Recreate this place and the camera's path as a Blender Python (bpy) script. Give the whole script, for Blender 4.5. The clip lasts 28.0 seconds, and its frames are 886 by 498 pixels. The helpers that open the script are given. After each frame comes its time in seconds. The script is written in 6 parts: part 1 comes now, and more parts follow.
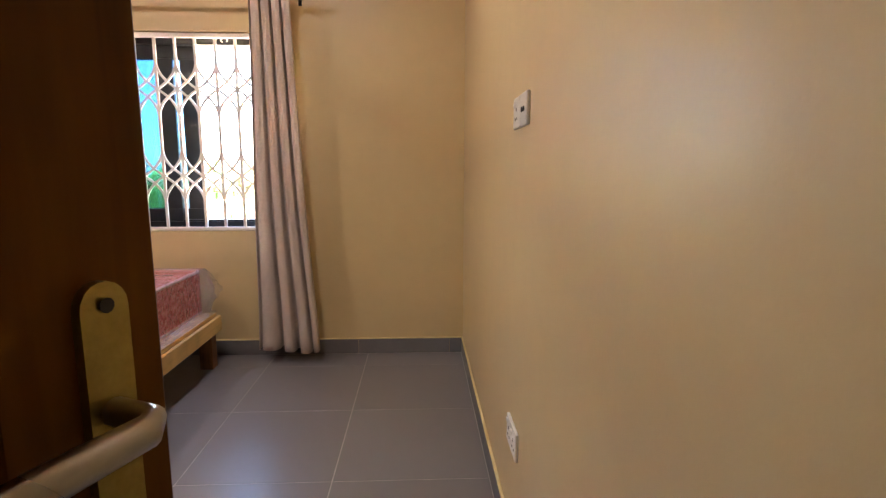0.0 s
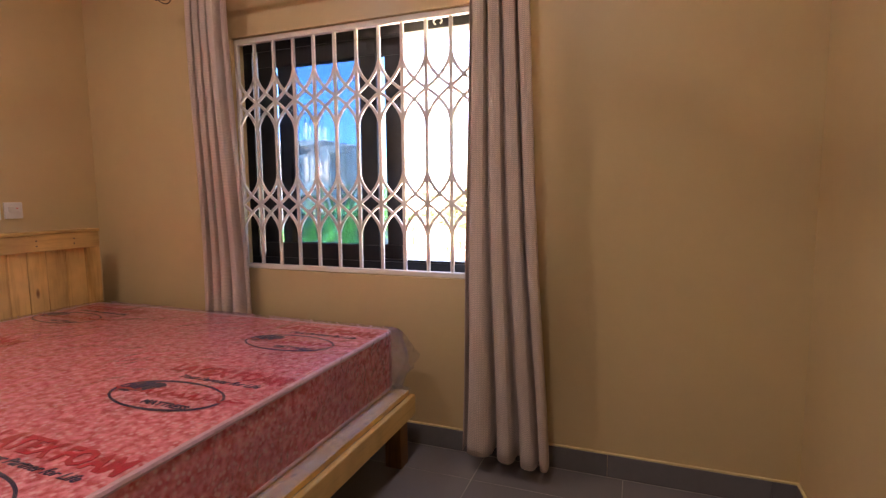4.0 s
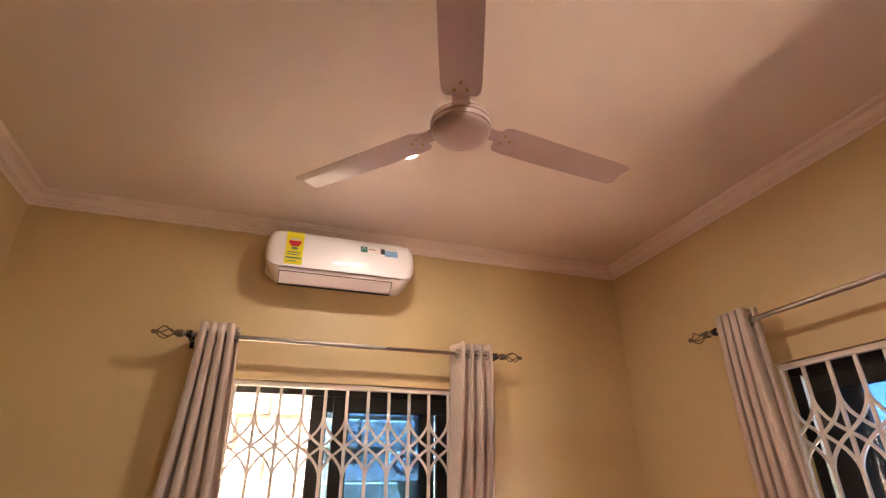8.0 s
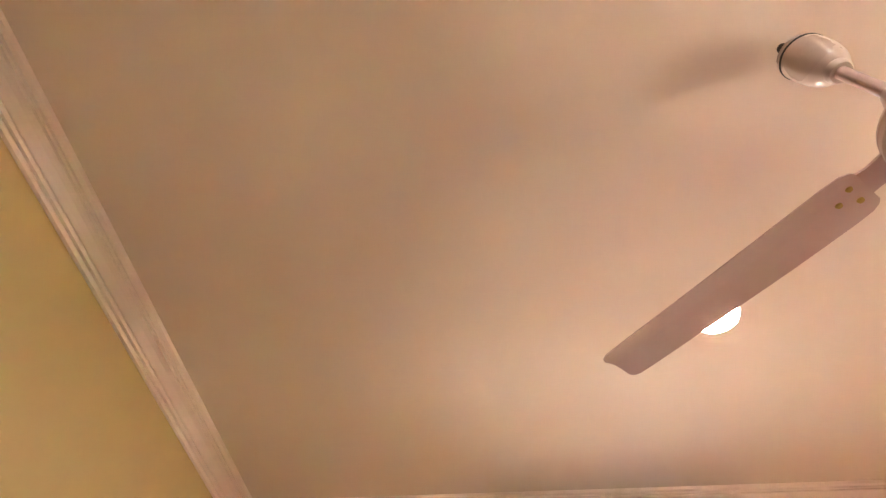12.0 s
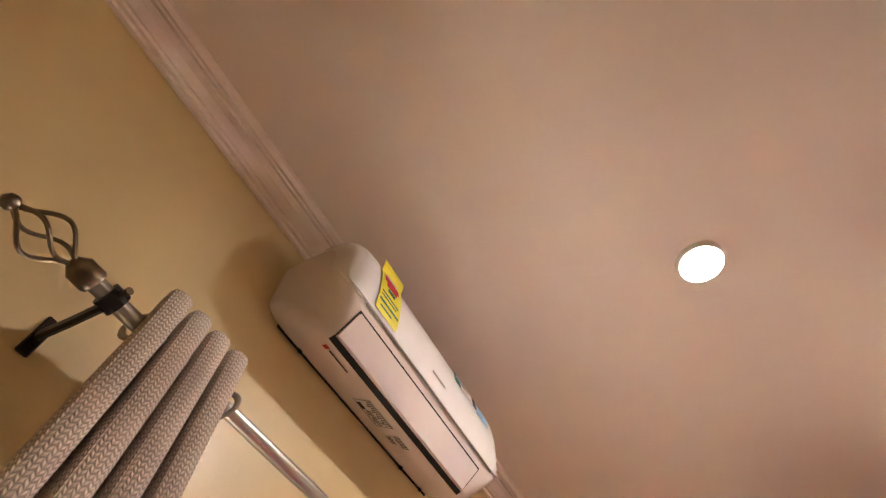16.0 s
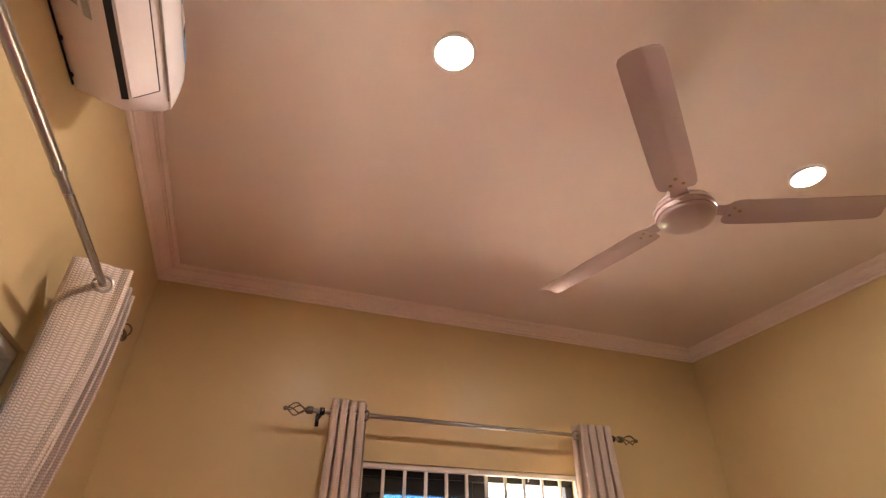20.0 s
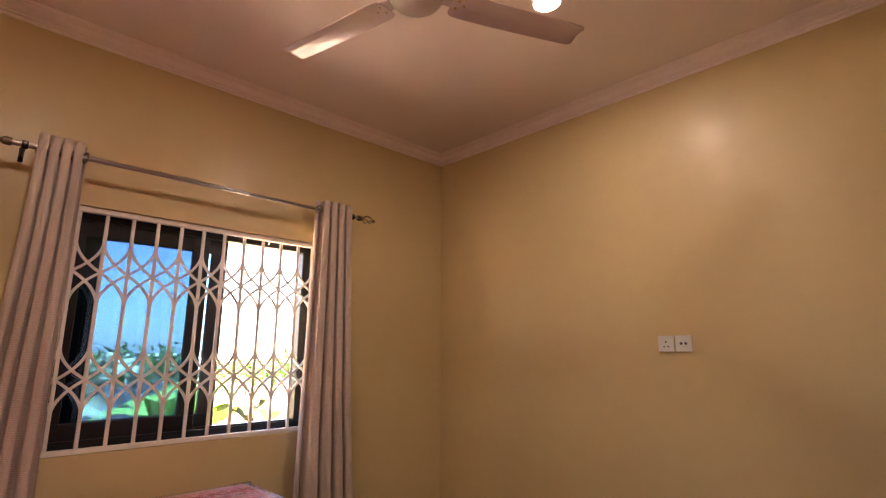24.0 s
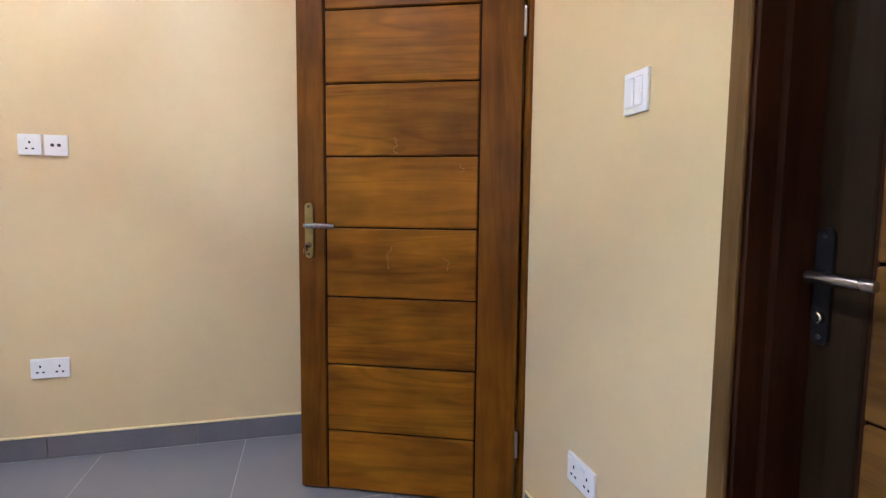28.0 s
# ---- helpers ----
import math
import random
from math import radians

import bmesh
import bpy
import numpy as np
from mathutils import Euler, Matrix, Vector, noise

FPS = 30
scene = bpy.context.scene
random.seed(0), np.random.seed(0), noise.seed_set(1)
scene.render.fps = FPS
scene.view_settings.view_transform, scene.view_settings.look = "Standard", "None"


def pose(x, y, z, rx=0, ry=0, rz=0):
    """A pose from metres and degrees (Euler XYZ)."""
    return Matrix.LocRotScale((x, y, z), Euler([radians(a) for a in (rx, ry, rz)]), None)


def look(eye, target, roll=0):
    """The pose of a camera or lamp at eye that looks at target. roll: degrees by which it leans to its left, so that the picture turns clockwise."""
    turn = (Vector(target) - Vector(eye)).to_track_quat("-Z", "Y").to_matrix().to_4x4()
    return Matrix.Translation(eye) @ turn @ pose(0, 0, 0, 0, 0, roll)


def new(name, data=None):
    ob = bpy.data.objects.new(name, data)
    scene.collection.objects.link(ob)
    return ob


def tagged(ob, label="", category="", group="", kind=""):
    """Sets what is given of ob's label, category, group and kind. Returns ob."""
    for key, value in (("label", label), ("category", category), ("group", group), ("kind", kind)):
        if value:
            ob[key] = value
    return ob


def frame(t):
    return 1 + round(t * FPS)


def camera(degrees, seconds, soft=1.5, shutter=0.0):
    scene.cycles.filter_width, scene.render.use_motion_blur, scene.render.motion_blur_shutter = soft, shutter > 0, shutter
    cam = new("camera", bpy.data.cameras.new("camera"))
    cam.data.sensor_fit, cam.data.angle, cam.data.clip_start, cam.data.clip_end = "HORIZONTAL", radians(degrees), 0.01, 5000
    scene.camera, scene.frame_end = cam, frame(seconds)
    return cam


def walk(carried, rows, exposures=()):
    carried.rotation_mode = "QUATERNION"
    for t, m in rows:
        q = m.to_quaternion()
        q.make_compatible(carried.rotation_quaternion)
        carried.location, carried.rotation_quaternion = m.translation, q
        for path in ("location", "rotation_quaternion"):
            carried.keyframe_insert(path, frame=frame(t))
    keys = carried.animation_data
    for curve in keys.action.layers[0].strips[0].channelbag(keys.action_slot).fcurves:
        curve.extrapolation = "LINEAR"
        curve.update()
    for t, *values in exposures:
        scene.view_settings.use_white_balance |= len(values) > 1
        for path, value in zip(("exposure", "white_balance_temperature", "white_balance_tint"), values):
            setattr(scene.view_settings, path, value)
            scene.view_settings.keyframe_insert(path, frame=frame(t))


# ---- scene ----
cam = camera(82.0, 28.0, soft=1.3)
PATH = [
    (0, (0.172, 0.008, 1.192), (0.26, 1.983, 0.891), 0.1),
    (0.5, (0.167, 0.109, 1.181), (0.271, 2.084, 0.882), 0.1),
    (1, (0.162, 0.271, 1.182), (0.273, 2.245, 0.88), -0.1),
    (1.5, (0.133, 0.438, 1.167), (0.253, 2.411, 0.863), -0.2),
    (2, (0.164, 0.646, 1.136), (0.226, 2.623, 0.833), -0.1),
    (2.5, (0.152, 0.788, 1.15), (0.108, 2.762, 0.83), -0.3),
    (4.5, (-0.229, 1.127, 1.217), (-1.195, 2.873, 1.091), -0.4),
    (5, (-0.248, 1.128, 1.255), (-1.438, 2.735, 1.23), -0.3),
    (5.5, (-0.267, 1.102, 1.317), (-1.624, 2.568, 1.416), -0.3),
    (6, (-0.27, 1.07, 1.374), (-1.799, 2.336, 1.622), -0.3),
    (6.5, (-0.279, 1.044, 1.422), (-1.919, 2.111, 1.837), -0.2),
    (7, (-0.299, 0.992, 1.438), (-1.992, 1.88, 2.027), -0.1),
    (7.5, (-0.3, 0.965, 1.469), (-2.019, 1.684, 2.197), -0.1),
    (8, (-0.292, 0.947, 1.48), (-2.007, 1.525, 2.329), -0.4),
    (8.5, (-0.284, 0.934, 1.505), (-1.98, 1.384, 2.466), -0.9),
    (9, (-0.302, 0.916, 1.534), (-1.947, 1.24, 2.626), -0.8),
    (9.5, (-0.403, 0.917, 1.592), (-1.971, 1.1, 2.82), -0.3),
    (10, (-0.462, 0.902, 1.631), (-1.927, 0.957, 2.991), -0.3),
    (10.5, (-0.563, 0.87, 1.648), (-1.932, 0.813, 3.105), 0.1),
    (11, (-0.735, 0.848, 1.685), (-1.986, 0.752, 3.243), -0.3),
    (11.5, (-0.907, 0.797, 1.692), (-2.064, 0.682, 3.319), 0.2),
    (12, (-1.137, 0.688, 1.739), (-2.235, 0.57, 3.407), 1.6),
    (12.5, (-1.277, 0.539, 1.743), (-2.369, 0.548, 3.418), -1.0),
    (14.5, (-2.026, 0.332, 1.699), (-2.889, 0.848, 3.428), 4.0),
    (15, (-2.181, 0.344, 1.718), (-2.996, 1.027, 3.412), 3.9),
    (15.5, (-2.318, 0.394, 1.677), (-3.027, 1.149, 3.388), 5.5),
    (16, (-2.477, 0.37, 1.661), (-3.022, 1.273, 3.361), 4.5),
    (16.5, (-2.565, 0.429, 1.618), (-2.955, 1.451, 3.293), 3.7),
    (17, (-2.635, 0.519, 1.613), (-2.849, 1.682, 3.226), 1.5),
    (17.5, (-2.658, 0.542, 1.593), (-2.727, 1.837, 3.115), 0.9),
    (18, (-2.691, 0.532, 1.579), (-2.59, 1.93, 3.006), 0.0),
    (18.5, (-2.681, 0.513, 1.555), (-2.448, 1.976, 2.898), 0.2),
    (19, (-2.656, 0.481, 1.534), (-2.304, 1.998, 2.789), 0.2),
    (19.5, (-2.648, 0.459, 1.513), (-2.168, 2.009, 2.682), -0.0),
    (20, (-2.632, 0.449, 1.489), (-2.043, 2.019, 2.577), -0.1),
    (20.5, (-2.604, 0.427, 1.463), (-1.912, 2.014, 2.465), 0.0),
    (21, (-2.58, 0.401, 1.441), (-1.776, 1.987, 2.357), -0.1),
    (21.5, (-2.56, 0.375, 1.423), (-1.643, 1.944, 2.258), -0.2),
    (23.5, (-2.42, 0.258, 1.33), (-1.162, 1.737, 1.808), 0.4),
    (24, (-2.419, 0.25, 1.293), (-1.064, 1.665, 1.695), 0.3),
    (24.5, (-2.45, 0.251, 1.263), (-0.979, 1.569, 1.577), 0.4),
    (25, (-2.453, 0.245, 1.233), (-0.878, 1.457, 1.456), 0.3),
    (25.5, (-2.46, 0.239, 1.212), (-0.793, 1.338, 1.339), 0.4),
    (26, (-2.444, 0.225, 1.19), (-0.702, 1.207, 1.229), 0.4),
    (26.5, (-2.362, 0.282, 1.124), (-0.531, 1.085, 1.079), 0.5),
    (27, (-2.226, 0.306, 1.112), (-0.288, 0.786, 0.998), 0.9),
    (27.5, (-2.125, 0.341, 1.107), (-0.136, 0.456, 0.935), 0.7),
    (28, (-2.059, 0.342, 1.12), (-0.131, -0.164, 0.949), 0.6),
]
EXPOSURES = [(0.0, 6.13, 6700, 18), (1.0, 5.96, 6350, 20), (2.5, 5.78, 6700, 21), (5.0, 5.33, 7350, 34), (6.0, 5.18, 7500, 28), (7.0, 5.35, 7700, 26), (8.0, 5.64, 7750, 25), (9.0, 5.80, 7850, 25), (10.0, 5.90, 7550, 20), (11.0, 6.10, 7500, 18), (12.0, 6.28, 7400, 16), (14.5, 5.92, 7350, 19), (16.0, 5.70, 7050, 18), (18.0, 5.53, 6950, 18), (21.0, 5.69, 8000, 28), (24.0, 5.39, 8300, 32), (25.0, 5.33, 7100, 24), (26.0, 5.33, 6400, 18), (27.0, 6.33, 5450, 15), (28.0, 6.88, 5150, 13)]
walk(cam, [(t, look(eye, target, roll)) for t, eye, target, roll in PATH], exposures=EXPOSURES)

# ---- world and sun ----
world = bpy.data.worlds.new("world")
scene.world = world
world.use_nodes = True
wn = world.node_tree.nodes
sky = wn.new("ShaderNodeTexSky")
sky.sky_type = "NISHITA"
sky.sun_disc = False
SUN_EL, SUN_AZ = radians(70), radians(156)      # azimuth clockwise from +y
sky.sun_elevation, sky.sun_rotation = SUN_EL, SUN_AZ
sky.air_density, sky.dust_density, sky.ozone_density = 1.0, 0.7, 2.0
wn["Background"].inputs["Strength"].default_value = 0.05
world.node_tree.links.new(sky.outputs[0], wn["Background"].inputs["Color"])
sun = new("sun", bpy.data.lights.new("sun", "SUN"))
sun.data.energy, sun.data.angle, sun.data.color = 5.0, radians(0.6), (1.0, 0.95, 0.88)
sun_from = Vector((math.sin(SUN_AZ) * math.cos(SUN_EL), math.cos(SUN_AZ) * math.cos(SUN_EL), math.sin(SUN_EL)))
sun.matrix_world = look(sun_from * 30, (0, 0, 0))
LED_POWER = 7.6

# ---- helpers of this scene ----
XW, XE, YS, YN, ZC = -3.24, 0.45, -0.404, 3.27, 2.94


def ident():
    return Matrix.Identity(4)


def link(nt, a, b):
    nt.links.new(a, b)


def mat(name, color, rough=0.5, metal=0.0, var=0.12, scale=6.0, bump=0.0, bscale=120.0, stretch=(1, 1, 1), spec=0.5, coat=0.0, rnd=0.0, space="Object"):
    """A plain surface with two scales of tone, a little uneven gloss and fine relief."""
    m = bpy.data.materials.new(name)
    m.use_nodes = True
    nt = m.node_tree
    p = nt.nodes["Principled BSDF"]
    tc = nt.nodes.new("ShaderNodeTexCoord")
    mp = nt.nodes.new("ShaderNodeMapping")
    mp.inputs["Scale"].default_value = stretch
    link(nt, tc.outputs[space], mp.inputs["Vector"])
    big = nt.nodes.new("ShaderNodeTexNoise")
    big.inputs["Scale"].default_value, big.inputs["Detail"].default_value = scale, 3
    fine = nt.nodes.new("ShaderNodeTexNoise")
    fine.inputs["Scale"].default_value, fine.inputs["Detail"].default_value = scale * 9, 4
    link(nt, mp.outputs[0], big.inputs["Vector"])
    link(nt, mp.outputs[0], fine.inputs["Vector"])
    add = nt.nodes.new("ShaderNodeMath")
    add.operation = "MULTIPLY_ADD"
    add.inputs[1].default_value = 0.35
    link(nt, fine.outputs["Fac"], add.inputs[0])
    link(nt, big.outputs["Fac"], add.inputs[2])
    ramp = nt.nodes.new("ShaderNodeValToRGB")
    ramp.color_ramp.elements[0].position, ramp.color_ramp.elements[1].position = 0.42, 0.92
    ramp.color_ramp.elements[0].color = (*[c * (1 - var) for c in color], 1)
    ramp.color_ramp.elements[1].color = (*[min(1, c * (1 + var)) for c in color], 1)
    link(nt, add.outputs[0], ramp.inputs[0])
    out = ramp.outputs[0]
    if rnd:
        info = nt.nodes.new("ShaderNodeObjectInfo")
        hsv = nt.nodes.new("ShaderNodeHueSaturation")
        mr = nt.nodes.new("ShaderNodeMapRange")
        mr.inputs["To Min"].default_value, mr.inputs["To Max"].default_value = 1 - rnd, 1 + rnd
        link(nt, info.outputs["Random"], mr.inputs["Value"])
        link(nt, mr.outputs[0], hsv.inputs["Value"])
        link(nt, out, hsv.inputs["Color"])
        out = hsv.outputs[0]
    link(nt, out, p.inputs["Base Color"])
    rr = nt.nodes.new("ShaderNodeMapRange")
    rr.inputs["To Min"].default_value, rr.inputs["To Max"].default_value = max(0.02, rough - 0.07), min(1, rough + 0.07)
    link(nt, big.outputs["Fac"], rr.inputs["Value"])
    link(nt, rr.outputs[0], p.inputs["Roughness"])
    p.inputs["Metallic"].default_value = metal
    p.inputs["Specular IOR Level"].default_value = spec
    p.inputs["Coat Weight"].default_value = coat
    if bump:
        bn = nt.nodes.new("ShaderNodeTexNoise")
        bn.inputs["Scale"].default_value, bn.inputs["Detail"].default_value = bscale, 3
        link(nt, mp.outputs[0], bn.inputs["Vector"])
        b = nt.nodes.new("ShaderNodeBump")
        b.inputs["Strength"].default_value, b.inputs["Distance"].default_value = bump, 0.004
        link(nt, bn.outputs["Fac"], b.inputs["Height"])
        link(nt, b.outputs[0], p.inputs["Normal"])
    return m


def wood(name, dark, light, along="x", rough=0.5, rings=7.0, rnd=0.2, coat=0.0, knots=False, spec=0.5, figure=1.0, lines=0.0):
    """Grain drawn out along one axis, with growth bands and, on pine, knots."""
    m = bpy.data.materials.new(name)
    m.use_nodes = True
    nt = m.node_tree
    p = nt.nodes["Principled BSDF"]
    tc = nt.nodes.new("ShaderNodeTexCoord")
    info = nt.nodes.new("ShaderNodeObjectInfo")
    off = nt.nodes.new("ShaderNodeVectorMath")
    off.operation = "MULTIPLY_ADD"
    off.inputs[1].default_value = (7.3, 5.1, 9.7)
    link(nt, info.outputs["Random"], off.inputs[0])
    link(nt, tc.outputs["Object"], off.inputs[2])
    mp = nt.nodes.new("ShaderNodeMapping")
    s = {"x": (0.09, 1, 1), "y": (1, 0.09, 1), "z": (1, 1, 0.09)}[along]
    mp.inputs["Scale"].default_value = s
    link(nt, off.outputs[0], mp.inputs["Vector"])
    n1 = nt.nodes.new("ShaderNodeTexNoise")
    n1.inputs["Scale"].default_value, n1.inputs["Detail"].default_value, n1.inputs["Distortion"].default_value = rings, 3, 0.8
    n2 = nt.nodes.new("ShaderNodeTexNoise")
    n2.inputs["Scale"].default_value, n2.inputs["Detail"].default_value = rings * 14, 4
    link(nt, mp.outputs[0], n1.inputs["Vector"])
    link(nt, mp.outputs[0], n2.inputs["Vector"])
    band = nt.nodes.new("ShaderNodeMath")
    band.operation = "PINGPONG"
    band.inputs[1].default_value = 0.16
    link(nt, n1.outputs["Fac"], band.inputs[0])
    mix = nt.nodes.new("ShaderNodeMath")
    mix.operation = "MULTIPLY_ADD"
    mix.inputs[1].default_value = 3.2 * figure
    link(nt, band.outputs[0], mix.inputs[0])
    link(nt, n2.outputs["Fac"], mix.inputs[2])
    ramp = nt.nodes.new("ShaderNodeValToRGB")
    ramp.color_ramp.elements[0].position, ramp.color_ramp.elements[1].position = 0.35, 0.95
    ramp.color_ramp.elements[0].color, ramp.color_ramp.elements[1].color = (*dark, 1), (*light, 1)
    link(nt, mix.outputs[0], ramp.inputs[0])
    col = ramp.outputs[0]
    if knots:
        mk = nt.nodes.new("ShaderNodeMapping")
        mk.inputs["Scale"].default_value = {"x": (2.8, 8, 8), "y": (8, 2.8, 8), "z": (8, 8, 2.8)}[along]
        link(nt, off.outputs[0], mk.inputs["Vector"])
        v = nt.nodes.new("ShaderNodeTexVoronoi")
        v.inputs["Scale"].default_value = 1.0
        link(nt, mk.outputs[0], v.inputs["Vector"])
        kr = nt.nodes.new("ShaderNodeValToRGB")
        kr.color_ramp.elements[0].position, kr.color_ramp.elements[1].position = 0.05, 0.10
        kr.color_ramp.elements[0].color, kr.color_ramp.elements[1].color = (0.22, 0.10, 0.04, 1), (1, 1, 1, 1)
        link(nt, v.outputs["Distance"], kr.inputs[0])
        mul = nt.nodes.new("ShaderNodeMix")
        mul.data_type, mul.blend_type = "RGBA", "MULTIPLY"
        mul.inputs[0].default_value = 0.9
        link(nt, col, mul.inputs[6])
        link(nt, kr.outputs[0], mul.inputs[7])
        col = mul.outputs[2]
    if lines:
        # thin dark growth lines that follow the figure, and red-brown clouds in the varnish
        wv = nt.nodes.new("ShaderNodeMath")
        wv.operation = "MULTIPLY"
        wv.inputs[1].default_value = 90.0
        link(nt, n1.outputs["Fac"], wv.inputs[0])
        sn = nt.nodes.new("ShaderNodeMath")
        sn.operation = "SINE"
        link(nt, wv.outputs[0], sn.inputs[0])
        lr = nt.nodes.new("ShaderNodeMapRange")
        lr.inputs["From Min"].default_value, lr.inputs["To Min"].default_value, lr.inputs["To Max"].default_value = 0.35, 1.0, 1.0 - lines
        link(nt, sn.outputs[0], lr.inputs["Value"])
        fine = nt.nodes.new("ShaderNodeMix")
        fine.data_type, fine.blend_type = "RGBA", "MULTIPLY"
        fine.inputs[0].default_value = 1.0
        link(nt, col, fine.inputs[6])
        link(nt, lr.outputs[0], fine.inputs[7])
        mc = nt.nodes.new("ShaderNodeMapping")
        mc.inputs["Scale"].default_value = {"x": (0.45, 1, 1), "y": (1, 0.45, 1), "z": (1, 1, 0.45)}[along]
        link(nt, off.outputs[0], mc.inputs["Vector"])
        cl = nt.nodes.new("ShaderNodeTexNoise")
        cl.inputs["Scale"].default_value, cl.inputs["Detail"].default_value = 7.0, 2
        link(nt, mc.outputs[0], cl.inputs["Vector"])
        rr = nt.nodes.new("ShaderNodeValToRGB")
        rr.color_ramp.elements[0].position, rr.color_ramp.elements[1].position = 0.40, 0.62
        rr.color_ramp.elements[0].color, rr.color_ramp.elements[1].color = (0.66, 0.52, 0.62, 1), (1.05, 1.0, 0.9, 1)
        link(nt, cl.outputs["Fac"], rr.inputs[0])
        red = nt.nodes.new("ShaderNodeMix")
        red.data_type, red.blend_type = "RGBA", "MULTIPLY"
        red.inputs[0].default_value = 0.55
        link(nt, fine.outputs[2], red.inputs[6])
        link(nt, rr.outputs[0], red.inputs[7])
        col = red.outputs[2]
    hsv = nt.nodes.new("ShaderNodeHueSaturation")
    mr = nt.nodes.new("ShaderNodeMapRange")
    mr.inputs["To Min"].default_value, mr.inputs["To Max"].default_value = 1 - rnd, 1 + rnd
    link(nt, info.outputs["Random"], mr.inputs["Value"])
    # uneven varnish and weathering, wider than the grain
    cloud = nt.nodes.new("ShaderNodeTexNoise")
    cloud.inputs["Scale"].default_value, cloud.inputs["Detail"].default_value = 5.0, 3
    link(nt, off.outputs[0], cloud.inputs["Vector"])
    cr = nt.nodes.new("ShaderNodeMapRange")
    cr.inputs["From Min"].default_value, cr.inputs["From Max"].default_value = 0.3, 0.7
    cr.inputs["To Min"].default_value, cr.inputs["To Max"].default_value = 0.74, 1.18
    link(nt, cloud.outputs["Fac"], cr.inputs["Value"])
    tone = nt.nodes.new("ShaderNodeMath")
    tone.operation = "MULTIPLY"
    link(nt, mr.outputs[0], tone.inputs[0])
    link(nt, cr.outputs[0], tone.inputs[1])
    link(nt, tone.outputs[0], hsv.inputs["Value"])
    link(nt, col, hsv.inputs["Color"])
    link(nt, hsv.outputs[0], p.inputs["Base Color"])
    p.inputs["Roughness"].default_value, p.inputs["Specular IOR Level"].default_value = rough, spec
    p.inputs["Coat Weight"].default_value, p.inputs["Coat Roughness"].default_value = coat, 0.25
    b = nt.nodes.new("ShaderNodeBump")
    b.inputs["Strength"].default_value, b.inputs["Distance"].default_value = 0.25, 0.002
    link(nt, mix.outputs[0], b.inputs["Height"])
    link(nt, b.outputs[0], p.inputs["Normal"])
    return m


def glow(name, color, strength):
    m = bpy.data.materials.new(name)
    m.use_nodes = True
    p = m.node_tree.nodes["Principled BSDF"]
    p.inputs["Base Color"].default_value = (0.9, 0.9, 0.9, 1)
    p.inputs["Emission Color"].default_value = (*color, 1)
    p.inputs["Emission Strength"].default_value = strength
    return m


def clear(name, tint, gloss=0.06, rough=0.02, wrinkle=0.0, wscale=14.0, share=0.8):
    """Thin see-through sheet: tinted light passes, a share is mirrored."""
    m = bpy.data.materials.new(name)
    m.use_nodes = True
    nt = m.node_tree
    nt.nodes.remove(nt.nodes["Principled BSDF"])
    tr = nt.nodes.new("ShaderNodeBsdfTransparent")
    tr.inputs["Color"].default_value = (*tint, 1)
    gl = nt.nodes.new("ShaderNodeBsdfGlossy")
    gl.inputs["Roughness"].default_value = rough
    fr = nt.nodes.new("ShaderNodeFresnel")
    fr.inputs["IOR"].default_value = 1.45
    f = nt.nodes.new("ShaderNodeMath")
    f.operation = "MULTIPLY_ADD"
    f.inputs[1].default_value, f.inputs[2].default_value = share, gloss
    f.use_clamp = True
    link(nt, fr.outputs[0], f.inputs[0])
    mx = nt.nodes.new("ShaderNodeMixShader")
    link(nt, f.outputs[0], mx.inputs[0])
    link(nt, tr.outputs[0], mx.inputs[1])
    link(nt, gl.outputs[0], mx.inputs[2])
    link(nt, mx.outputs[0], nt.nodes["Material Output"].inputs["Surface"])
    if wrinkle:
        tc = nt.nodes.new("ShaderNodeTexCoord")
        n = nt.nodes.new("ShaderNodeTexNoise")
        n.inputs["Scale"].default_value, n.inputs["Detail"].default_value, n.inputs["Distortion"].default_value = wscale, 3, 1.6
        link(nt, tc.outputs["Object"], n.inputs["Vector"])
        b = nt.nodes.new("ShaderNodeBump")
        b.inputs["Strength"].default_value, b.inputs["Distance"].default_value = wrinkle, 0.02
        link(nt, n.outputs["Fac"], b.inputs["Height"])
        link(nt, b.outputs[0], gl.inputs["Normal"])
        link(nt, b.outputs[0], fr.inputs["Normal"])
    return m




def thing(name, m=None, label="", category="", group="", kind=""):
    """An Empty at the base of a thing; its parts are built in its own space."""
    e = new(name)
    e.matrix_basis = m if m is not None else ident()
    e.empty_display_size = 0.1
    return tagged(e, label, category, group, kind)


def mesh_of(name, bm, smooth=False):
    me = bpy.data.meshes.new(name)
    bm.normal_update()
    bm.to_mesh(me)
    bm.free()
    if smooth:
        for f in me.polygons:
            f.use_smooth = True
        me.set_sharp_from_angle(angle=radians(40))
    return me


def part(name, bm, material, parent=None, label="", smooth=False, m=None, kind=""):
    me = bm if isinstance(bm, bpy.types.Mesh) else mesh_of(name, bm, smooth)
    if material is not None and not me.materials:
        me.materials.append(material)
    ob = new(name, me)
    if parent is not None:
        ob.parent = parent
    if m is not None:
        ob.matrix_basis = m
    return tagged(ob, label, "", "", kind)


